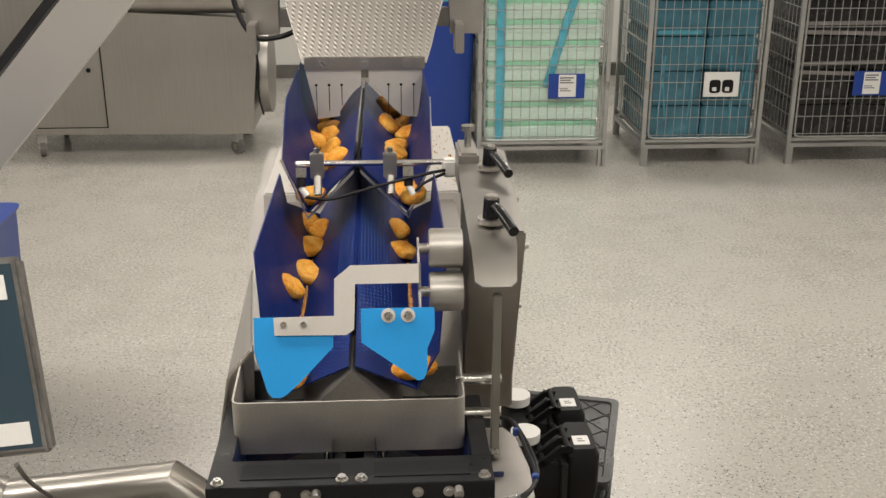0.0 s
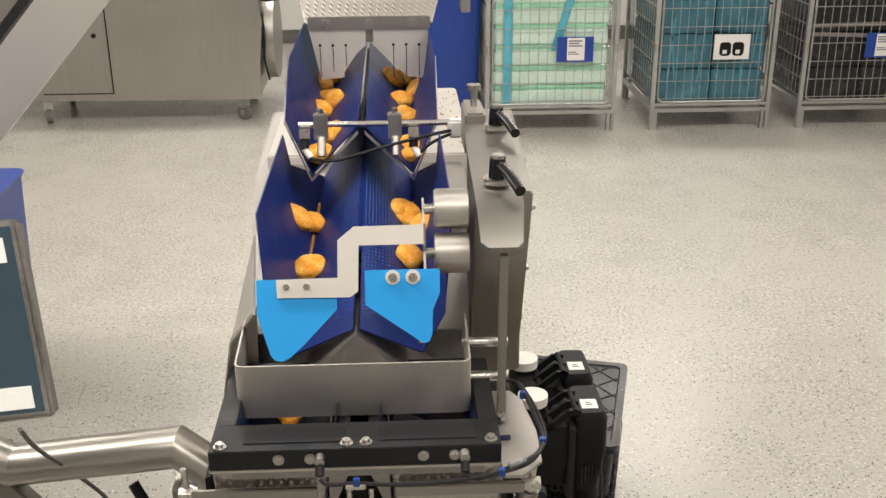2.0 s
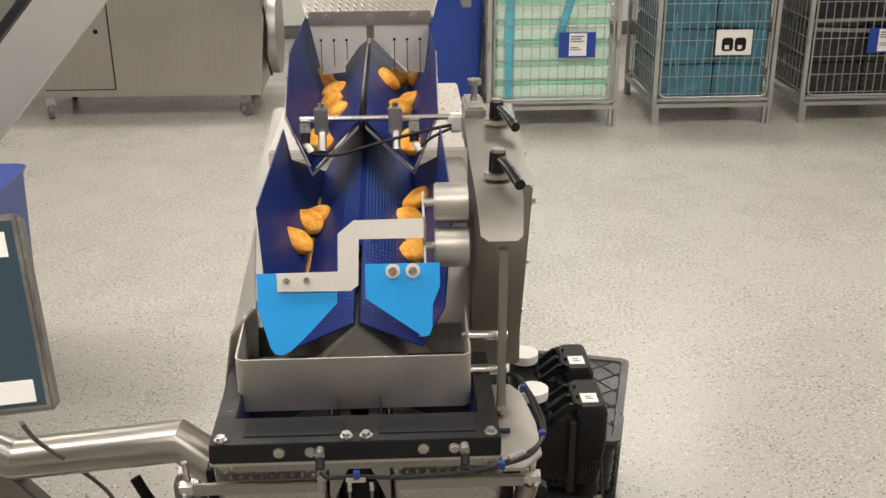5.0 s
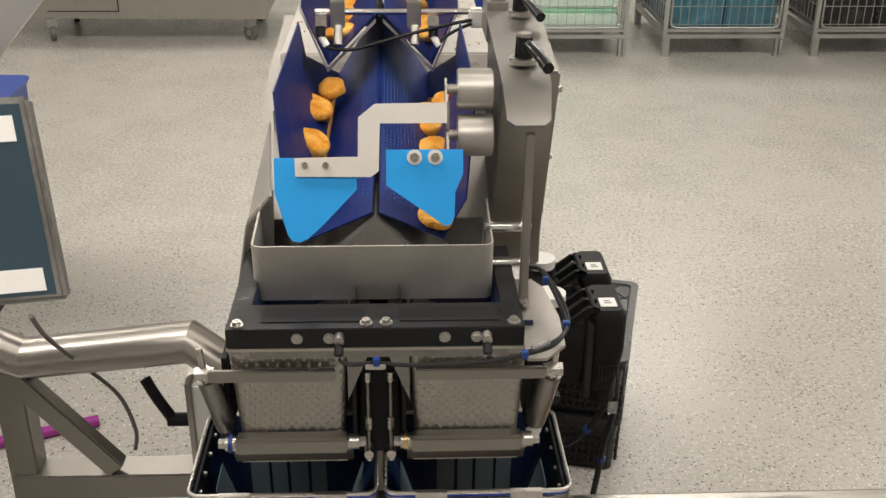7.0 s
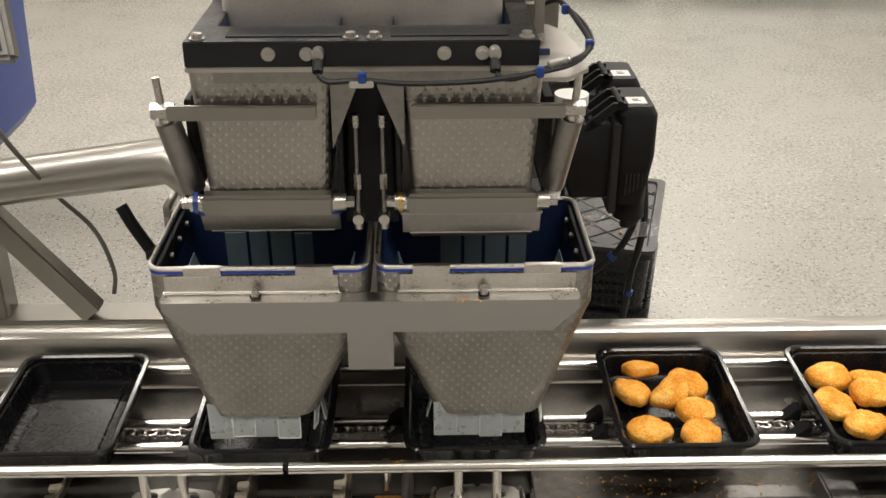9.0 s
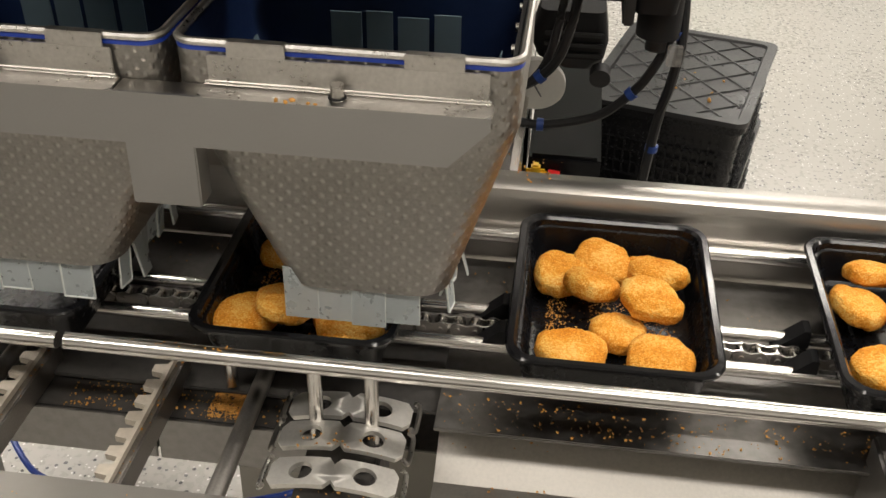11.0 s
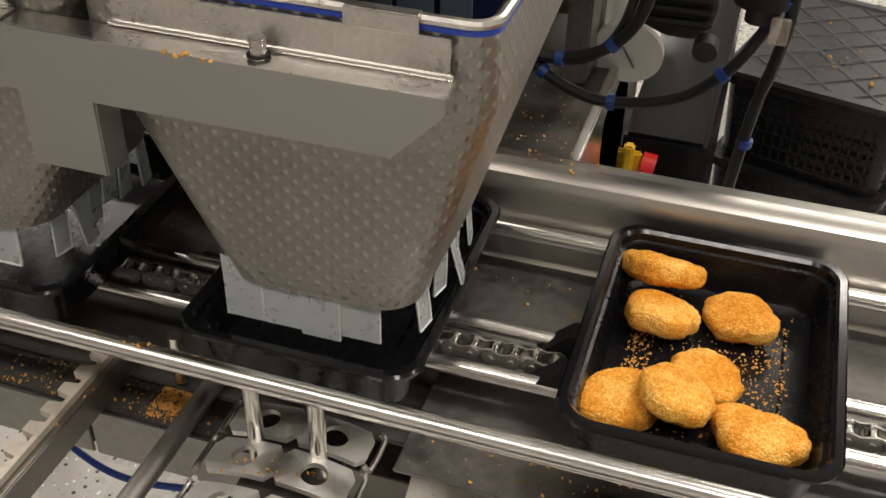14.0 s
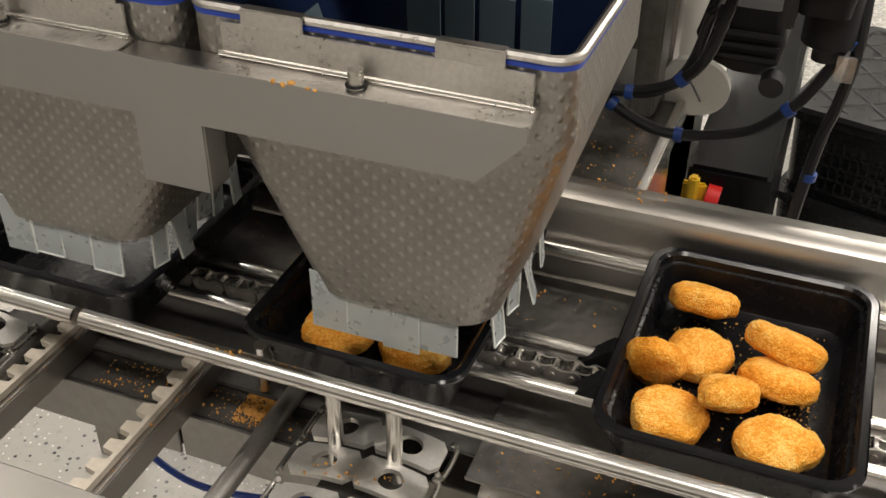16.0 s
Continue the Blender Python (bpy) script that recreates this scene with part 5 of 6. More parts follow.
part("bracket", box(-0.055, -0.030, 0.0, 0.05, -0.06, 0.13, 0.003), STEEL_DULL, sd)
es = thing("isolator_switch", "red and yellow rotary isolator switch", "switch", (0.268, 0.768, 0.712))
part("plate", box(-0.040, 0.004, -0.010, 0.0, -0.030, 0.008, 0.003), YELLOW, es)
part("knob", box(-0.020, -0.006, -0.026, -0.010, -0.026, 0.024, 0.003), YELLOW, es)
part("side", cyl((0.004, -0.008, -0.010), (0.022, -0.008, -0.012), 0.019, 20), RED, es)

# ---- crates ----


def crate(z, top):
    c = thing("plastic_crate", "black plastic stacking crate with slotted sides", "crate", (0.590, 1.904, z), "black crates")
    hx, hy, hz = 0.195, 0.268, 0.205
    part("shell", loft([(-hx + .02, hx - .02, -hy + .02, hy - .02, 0.03, 0.0), (-hx + .01, hx - .01, -hy + .01, hy - .01, 0.03, hz - 0.02), (-hx, hx, -hy, hy, 0.03, hz - 0.02), (-hx, hx, -hy, hy, 0.03, hz)], True, True), CRATE_BLACK, c)
    for zz in (0.03, 0.062, 0.094, 0.126):
        for k in range(15):
            x = -0.14 + k * 0.02
            part("slot_rib", box(x - 0.003, x + 0.003, -hy + 0.004, -hy + 0.012, zz, zz + 0.026, 0.001), CRATE_BLACK, c)
        part("band", box(-hx + .045, hx - .045, -hy + 0.004, -hy + 0.014, zz - 0.004, zz, 0.001), CRATE_BLACK, c)
        part("band", box(hx - 0.016, hx - 0.006, -hy + .045, hy - .045, zz - 0.004, zz, 0.001), CRATE_BLACK, c)
    if top:
        part("lid", loft([(-hx - .004, hx + .004, -hy - .004, hy + .004, 0.03, hz), (-hx - .004, hx + .004, -hy - .004, hy + .004, 0.03, hz + 0.012), (-hx + .02, hx - .02, -hy + .02, hy - .02, 0.02, hz + 0.012), (-hx + .024, hx - .024, -hy + .024, hy - .024, 0.02, hz + 0.006)], cap_last=True), CRATE_LID, c, "scuffed lid with diagonal ribs")
        for k in range(-4, 5):
            for s in (-1, 1):
                # diagonal ribs clipped to the lid
                pts = []
                for t in np.linspace(-0.6, 0.6, 121):
                    x, y = k * 0.105 + s * t * 0.7, t * 0.7
                    if abs(x) < hx - 0.026 and abs(y) < hy - 0.026:
                        pts.append((x, y, hz + 0.0065))
                if len(pts) > 3:
                    part("rib", tube([pts[0], pts[-1]], 0.0034, 6, steps=1), CRATE_LID, c)
    c.matrix_world = pose(0.590, 1.904, z, 0, 0, -15)


crate(0.0, False)
crate(0.206, True)

# ---- background: roll cages ----


def pack_box(name, parent, x0, x1, y0, y1, z0, z1, material, label=""):
    bm = box(x0, x1, y0, y1, z0, z1, 0.012)
    bmesh.ops.subdivide_edges(bm, edges=bm.edges, cuts=3, use_grid_fill=True)
    for v in bm.verts:
        v.co += Vector((noise.noise(v.co * 9), noise.noise(v.co * 9 + Vector((7, 0, 0))), noise.noise(v.co * 9 + Vector((0, 5, 0))))) * 0.008
    return part(name, bm, material, parent, label)


def cage(x0, kind, W=0.885):
    D, H = 1.0, 1.62
    lab = {"green": "galvanised mesh cage stacked with pale green wrapped trays", "teal": "galvanised mesh cage of teal film-wrapped cartons", "dark": "galvanised mesh cage of black film-wrapped crates"}[kind]
    c = thing("mesh_cage", lab, "cage", (x0, 6.61, 0), "mesh cages")
    for x in (0, W):
        for y in (0, D):
            part("post", box(x - 0.016, x + 0.016, y - 0.014, y + 0.014, 0.12, H, 0.003), GALV, c)
            bm = box(x - 0.045 if x else x + 0.012, x - 0.02 if x else x + 0.04, y - 0.014, y + 0.03, 0.0, 0.135, 0.003)
            box(x - 0.012, x + 0.012, y - 0.014, y + 0.03, 0.0, 0.135, 0.003, bm)
            box(x - 0.05 if x else x - 0.012, x + 0.012 if x else x + 0.05, y - 0.02, y + 0.04, 0.0, 0.008, 0.001, bm)
            part("foot", bm, GALV, c)
            part("hinge", cyl((x, y - 0.016, 0.60), (x, y - 0.016, 0.66), 0.012, 10), CHROME, c)
    for y in (0.0, D):
        part("base_rail", box(0, W, y - 0.012, y + 0.02, 0.135, 0.165, 0.003), GALV, c)
        part("base_rail", box(0, W, y - 0.014, y + 0.012, 0.185, 0.205, 0.003), GALV, c)
    for x in (0.0, W):
        part("base_rail", box(x - 0.014, x + 0.014, 0, D, 0.135, 0.175, 0.003), GALV, c)
    part("deck", box(0.02, W - 0.02, 0.02, D - 0.02, 0.185, 0.195, 0.001), GALV, c)
    for k in range(14):
        x = 0.04 + k * (W - 0.08) / 13
        part("wire", cyl((x, -0.006, 0.20), (x, -0.006, H), 0.0028, 5), GALV, c)
        part("wire", cyl((x, D, 0.20), (x, D, H), 0.0028, 5), GALV, c)
    for k in range(11):
        z = 0.24 + k * 0.135
        part("wire", cyl((0.02, -0.009, z), (W - 0.02, -0.009, z), 0.0034, 5), GALV, c)
        for x in (0.0, W):
            part("wire", cyl((x, 0.02, z), (x, D - 0.02, z), 0.0034, 5), GALV, c)
    for k in range(13):
        y = 0.05 + k * 0.075
        for x in (0.0, W):
            part("wire", cyl((x, y, 0.20), (x, y, H), 0.0028, 5), GALV, c)
    pts = [(0.035, -0.008, H - 0.1), (0.035, -0.008, 0.26), (0.05, -0.008, 0.225), (0.08, -0.008, 0.215), (W - 0.08, -0.008, 0.215), (W - 0.05, -0.008, 0.225), (W - 0.035, -0.008, 0.26), (W - 0.035, -0.008, H - 0.1)]
    part("gate_frame", tube(pts, 0.008, 8, steps=1), GALV, c)
    for x in (0.0, W):
        part("side_bar", cyl((x, 0.0, 0.92), (x, D, 0.92), 0.008, 8), GALV, c)
    # goods
    st = thing({"green": "wrapped_tray_stack", "teal": "wrapped_carton_stack", "dark": "wrapped_crate_stack"}[kind],
               {"green": "pale green tray stack in clear film with green layers", "teal": "dark teal cartons wrapped in shiny blue film", "dark": "black crates wrapped in clear film"}[kind], "stack", (x0, 6.61, 0.196))
    if kind == "green":
        for k in range(8):
            z = k * 0.152
            pack_box("layer", st, 0.05, W - 0.06, 0.03, D - 0.05, z, z + 0.118, GREEN_PACK, "pale green wrapped layer")
            part("layer_edge", box(0.058, W - 0.068, 0.036, D - 0.05, z + 0.118, z + 0.152, 0.004), GREEN_BAND, st, "green tray edges")
        part("film_band", box(0.12, 0.185, 0.018, 0.024, 0.02, 1.2, 0.002), FILM, st, "blue tape band")
        part("film_band", box(-0.03, 0.03, 0.018, 0.022, 0.0, 0.9, 0.002, m=Matrix.Translation((0.50, 0, 0.42)) @ Matrix.Rotation(radians(16), 4, "Y")), FILM, st, "blue film fold")
    else:
        m = TEAL_PACK if kind == "teal" else DARK_PACK
        n = 2
        for k in range(5):
            z = k * 0.262
            for i in range(n):
                a = 0.045 + i * (W - 0.09) / n
                pack_box("carton" if kind == "teal" else "crate", st, a, a + (W - 0.10) / n - 0.006, 0.03, D - 0.05, z, z + 0.255, m)
        if kind == "teal":
            for x, r in ((0.10, 4), (0.16, -6), (0.33, 5), (0.66, -3), (0.72, 6)):
                part("film_fold", box(-0.007, 0.007, 0.018, 0.026, 0.0, 0.5, 0.003, m=Matrix.Translation((x, 0, 0.15)) @ Matrix.Rotation(radians(r), 4, "Y")), FILM_FOLD, st, "crease of blue film")
            part("film_top", box(0.06, 0.40, 0.012, 0.30, 0.80, 0.83, 0.01), FILM, st, "crumpled bright blue film")
        else:
            for z, a in ((0.50, 2), (0.56, -1), (0.80, 1.5), (0.86, -0.5)):
                part("film_fold", box(0.02, W - 0.05, 0.010, 0.016, 0.0, 0.03, 0.002, m=Matrix.Translation((0, 0, z)) @ Matrix.Rotation(radians(a), 4, "Y")), FILM_GREY, st, "shiny fold of clear film")
    # label pocket on the mesh
    lx = W - 0.445 if kind != "teal" else 0.425
    lp = thing("label_pocket", "blue pocket with a printed white label on the mesh" if kind != "teal" else "white card with a black handle hole on the mesh", "label", (x0 + lx, 6.59, 0.535), "cage labels")
    if kind != "teal":
        part("pocket", box(0, 0.272, -0.004, 0.0, 0, 0.185, 0.001), BIN_BLUE, lp)
        part("sheet", box(0.075, 0.205, -0.006, -0.0045, 0.012, 0.178, 0.0004), PAPER, lp, "white printed sheet")
        for k, (z, w) in enumerate(((0.150, 0.10), (0.132, 0.08), (0.114, 0.10), (0.07, 0.06), (0.055, 0.08))):
            part("print_bar", box(0.085, 0.085 + w, -0.0072, -0.0062, z, z + (0.010 if k < 3 else 0.007), 0), INK, lp)
    else:
        part("card", box(0, 0.272, -0.004, 0.0, 0, 0.19, 0.002), PAPER, lp, "white card")
        for a, b in ((0.045, 0.130), (0.142, 0.227)):
            hole = part("handle_hole", loft([(a, b, 0.03, 0.13, 0.025, 0.0), (a, b, 0.03, 0.13, 0.025, 0.003)], True, True), BLACK_M, lp)
            hole.matrix_local = Matrix.Translation((0, -0.0045, 0)) @ Matrix.Rotation(math.pi / 2, 4, "X")
            part("printed_patch", box(a + 0.022, b - 0.030, -0.0098, -0.0078, 0.045, 0.075, 0.001), PAPER, lp)


cage(0.755, "green", 0.955)
cage(2.010, "teal")
cage(3.145, "dark")
cage(4.33, "dark")

# ---- background machine on castors ----
bgm = thing("steel_machine", "large satin steel machine on castors", "machine", (-1.79, 7.06, 0))
part("body", prism([(-1.0, 0.187), (0.79, 0.177), (0.88, 1.075), (-0.13, 1.125), (-0.17, 1.19), (-1.1, 1.19)], 0.0, 0.8), STEEL_BG, bgm)
part("door", box(-0.87, -0.335, -0.006, -0.001, 0.245, 1.14, 0.002), STEEL_BG, bgm)
part("door_gap", box(-0.333, -0.325, -0.004, -0.001, 0.24, 1.0, 0), BLACK_M, bgm)
part("door_gap", box(-0.87, -0.325, -0.004, -0.001, 0.236, 0.243, 0), BLACK_M, bgm)
part("lock", cyl((-0.43, -0.012, 0.69), (-0.43, -0.005, 0.69), 0.018, 16), BLACK_M, bgm)
part("top_roll", cyl((-0.10, 0.12, 1.24), (0.80, 0.12, 1.24), 0.14, 32), STEEL_BG, bgm)
part("end_ring", cyl((0.86, 0.35, 0.62), (0.93, 0.35, 0.62), 0.34, 40), STEEL_DULL, bgm)
part("cable", tube([(0.84, -0.01, 0.95), (0.865, -0.01, 0.7), (0.855, -0.01, 0.5), (0.885, 0.0, 0.33)], 0.008, 8), CABLE, bgm)
for x in (-0.87, 0.66):
    for y in (0.06, 0.7):
        cs = new("castor")
        cs.parent = bgm
        cs.location = (x, y, 0)
        part("wheel", cyl((-0.02, 0, 0.062), (0.02, 0, 0.062), 0.062, 24), GREY_CABLE, cs)
        part("fork", box(-0.035, 0.035, -0.03, 0.03, 0.10, 0.18, 0.006), GALV, cs)
        part("hub", cyl((-0.026, 0, 0.062), (0.026, 0, 0.062), 0.025, 16), CHROME, cs)
        cs.rotation_euler = (0, 0, 0.9 if x > 0 else 0.4)

bb = thing("blue_wheelie_bin", "tall dark blue plastic bin behind the feeder", "bin", (0.60, 7.2, 0.0))
part("body", loft([(-0.27, 0.10, -0.30, 0.30, 0.04, 0.0), (-0.30, 0.14, -0.34, 0.34, 0.05, 1.25), (-0.32, 0.16, -0.36, 0.36, 0.05, 1.26), (-0.32, 0.16, -0.36, 0.36, 0.05, 1.31)], True, True), BIN_BLUE, bb)
part("bag", loft([(-0.32, 0.16, -0.37, 0.36, 0.05, 1.22), (-0.33, 0.17, -0.38, 0.37, 0.05, 1.33), (-0.28, 0.13, -0.32, 0.32, 0.05, 1.36)], cap_last=True), FILM, bb, "pale blue liner bag over the rim")

# ---- inclined infeed conveyor ----
ic = thing("inclined_conveyor", "inclined steel infeed conveyor side frame", "conveyor", (-1.0, 3.0, 1.0))
A, B = Vector((-1.62, 0, -1.25 + 0.02)), Vector((0.98, 0, 1.665))
d = (B - A).normalized()
n = Vector((-d.z, 0, d.x))


def slab(o0, o1, y0, y1):
    p = [A + n * o0, B + n * o0, B + n * o1, A + n * o1]
    return prism([(q.x, q.z) for q in p], y0, y1)


part("side_cover", slab(0.032, 0.21, 0.0, 0.03), SIDE_COVER, ic)
part("lower_flange", slab(0.0, 0.032, -0.010, 0.04), SIDE_COVER, ic)
part("belt", slab(0.222, 0.252, 0.0, 0.4), RUBBER, ic, "black belt")
part("back_cover", slab(0.27, 0.60, 0.10, 0.45), STEEL_BG, ic)
part("leg", box(-1.42, -1.34, 0.05, 0.11, -1.0, -0.80, 0.004), STEEL_Z, ic)

# ---- trays ----


def tray_mesh():
    hx, hy, H = 0.0895, 0.117, 0.040
    g = [(-hx, hx, -hy, hy, 0.024, -0.004), (-hx - .0005, hx + .0005, -hy - .0005, hy + .0005, 0.024, -0.001), (-hx + .001, hx - .001, -hy + .001, hy - .001, 0.024, 0.0008),
         (-hx + .006, hx - .006, -hy + .006, hy - .006, 0.022, 0.001), (-hx + .0085, hx - .0085, -hy + .0085, hy - .0085, 0.020, -0.0015),
         (-hx + .0095, hx - .0095, -hy + .0095, hy - .0095, 0.019, -0.007), (-hx + .012, hx - .012, -hy + .012, hy - .012, 0.019, -0.008),
         (-hx + .017, hx - .017, -hy + .017, hy - .017, 0.018, -H + 0.007), (-hx + .019, hx - .019, -hy + .019, hy - .019, 0.016, -H + 0.003),
         (-hx + .024, hx - .024, -hy + .024, hy - .024, 0.012, -H + 0.001), (-hx + .036, hx - .036, -hy + .036, hy - .036, 0.008, -H + 0.001), (-hx + .038, hx - .038, -hy + .038, hy - .038, 0.008, -H + 0.003)]
    inner = loft(g[4:], cap_last=True, n=8)
    # under side
    u = [(-hx + .0085, hx - .0085, -hy + .0085, hy - .0085, 0.020, -0.0045), (-hx + .009, hx - .009, -hy + .009, hy - .009, 0.020, -0.006), (-hx + .0145, hx - .0145, -hy + .0145, hy - .0145, 0.018, -H), (-hx + .03, hx - .03, -hy + .03, hy - .03, 0.012, -H)]
    rim = loft(g[:5] + [(-hx + .0085, hx - .0085, -hy + .0085, hy - .0085, 0.020, -0.0045), g[0]], n=8)
    return loft(u, cap_last=True, n=8, bm=inner), rim


TRAY_Z, TRAY_Y = 0.950, 0.134
bm, rim_bm = tray_mesh()
tray0 = thing("food_tray", "glossy black plastic food tray", "food tray", group="food trays")
part("basin", bm, TRAY_IN, tray0)
part("rim", rim_bm, TRAY_BLACK, tray0)
TRAYS = {2: tray0}      # slot at 8.5 s -> tray
for k in (-5, -4, -3, -2, -1, 0, 1, 3, 4, 5):
    TRAYS[k] = copy_thing(tray0, pose(0, 0, 0))
for k in TRAYS:
    TRAYS[k].location = (SLOT1 + PITCH * (k - 1), TRAY_Y, TRAY_Z)
for k in (2, 3, 4, 5):
    tagged(TRAYS[k], "glossy black plastic food tray filled with breaded nuggets")
for k in (-4, -5, -3):
    tagged(TRAYS[k], "empty glossy black plastic food tray")

# ---- nuggets ----


def nugget_mesh(seed, ax, ay, az, bend, sub):
    """A flat breaded cake: even thickness, rounded rim, uneven outline, crumbs standing proud."""
    rnd = random.Random(seed)
    bm = bmesh.new()
    bmesh.ops.create_icosphere(bm, subdivisions=sub, radius=1)
    off = Vector((rnd.uniform(-50, 50), rnd.uniform(-50, 50), rnd.uniform(-50, 50)))
    for v in bm.verts:
        p = v.co.normalized()
        rho = math.hypot(p.x, p.y)
        u = Vector((p.x, p.y, 0)) / max(rho, 1e-6)
        out = rho ** 0.66 * (1 + 0.17 * noise.noise(u * 1.15 + off) + 0.07 * noise.noise(u * 2.6 + off))
        z = math.copysign(abs(p.z) ** 0.62, p.z) * (1 + 0.16 * noise.noise(u * rho * 1.4 + off))
        co = Vector((u.x * out * ax, u.y * out * ay + bend * ((u.x * out) ** 2 - 0.4), z * az + 0.0012 * noise.noise(u * rho * 2.2 - off)))
        co += p * (0.0007 * noise.noise(co * 260 + off) + 0.0008 * noise.noise(co * 620 + off))
        v.co = co
    me = mesh_object("breaded_nugget", bm, NUGGET, smooth=False).data
    me.shade_smooth()
    bpy.data.objects.remove(bpy.data.objects["breaded_nugget"])
    return me


SHAPES = ((1, .0300, .0250, .0108, .004), (2, .0285, .0262, .0104, 0), (3, .0330, .0205, .0110, .007), (4, .0275, .0240, .0112, -.003), (5, .0315, .0230, .0106, .003), (6, .0270, .0255, .0104, .004))
FORMS = [nugget_mesh(*f, 5) for f in SHAPES]
FAR_FORMS = [nugget_mesh(*f, 4) for f in SHAPES]
NUGGET_LABEL = "golden breaded chicken nugget with a rough crumb coat"


def nugget(i, forms=FORMS):
    return tagged(new("breaded_nugget", forms[i % 6]), NUGGET_LABEL, "nugget", "nuggets")


# tray contents: x, y from the tray's middle, height of the middle above its floor, tilt, roll, turn
SETS = {
    1: [(-0.049, 0.047, 0.016, 8, 0, 80), (-0.007, 0.070, 0.017, 12, 8, -10), (0.040, 0.056, 0.019, 4, -10, -35), (-0.020, 0.019, 0.026, 16, 14, 118), (0.033, -0.010, 0.036, 8, 8, -30), (0.006, -0.034, 0.014, 0, 6, 40), (-0.034, -0.068, 0.015, 6, 0, -8), (0.042, -0.070, 0.016, 10, 0, 5)],
    0: [(-0.046, 0.078, 0.028, -30, 0, -4), (-0.038, 0.036, 0.018, -12, 4, -6), (0.018, 0.056, 0.015, 8, -8, -30), (0.001, -0.021, 0.015, 4, 6, -22), (-0.054, -0.060, 0.014, 4, 0, 40), (-0.016, -0.058, 0.030, 16, 8, 112), (0.039, -0.066, 0.015, 14, 0, -14)],
    -1: [(-0.040, 0.068, 0.026, -28, 0, -4), (-0.062, -0.022, 0.027, 0, 66, 92), (-0.032, 0.014, 0.015, 6, 0, 25), (0.028, 0.034, 0.026, -26, 6, -12), (0.028, -0.004, 0.022, -20, 0, -4), (-0.006, -0.042, 0.032, -10, 30, 84), (-0.040, -0.064, 0.016, 10, 6, 10), (0.034, -0.064, 0.016, 12, 0, 14)],
    2: [(-0.028, 0.078, 0.026, -24, 0, -2), (-0.050, 0.027, 0.022, 14, 8, 95), (0.033, 0.050, 0.017, 14, 4, -12), (0.001, 0.014, 0.030, 14, -14, 38), (0.030, -0.015, 0.019, 8, 6, 20), (-0.040, -0.052, 0.016, 12, 0, -4), (0.026, -0.062, 0.016, 12, 0, 0)],
    3: [(-0.034, 0.064, 0.020, 10, 0, 10), (-0.050, -0.005, 0.020, 6, 8, -35), (0.022, 0.049, 0.018, 10, 6, -10), (0.002, 0.007, 0.030, 8, 0, -5), (-0.023, -0.047, 0.018, 10, 0, 10), (0.050, 0.010, 0.016, 0, 0, 80), (0.040, -0.055, 0.016, 6, 0, -20)],
    -2: [(-0.03, -0.06, .014, 5, 0, 10), (0.03, -0.06, .014, 5, 0, -20), (-0.04, 0.0, .014, 5, 5, 60), (0.03, 0.0, .014, 0, 0, 0), (0.0, 0.05, .014, 6, 0, 30), (-0.01, -0.03, .030, 8, 0, 70), (0.04, 0.06, .014, 0, 0, 90)],
}
TRAY_NUGGETS = {}
n_i = 0
for k, rows in SETS.items():
    TRAY_NUGGETS[k] = []
    for dx, dy, h, a, b, c in rows:
        ng = nugget(n_i)
        n_i += 1
        TRAY_NUGGETS[k].append((ng, (dx, dy, h + 0.001), (a, b, c)))
for k in (4, 5):
    TRAY_NUGGETS[k] = []
    for dx, dy, h, a, b, c in SETS[3]:
        ng = nugget(n_i)
        n_i += 1
        TRAY_NUGGETS[k].append((ng, (-dx, dy, h + 0.001), (a, b, -c)))

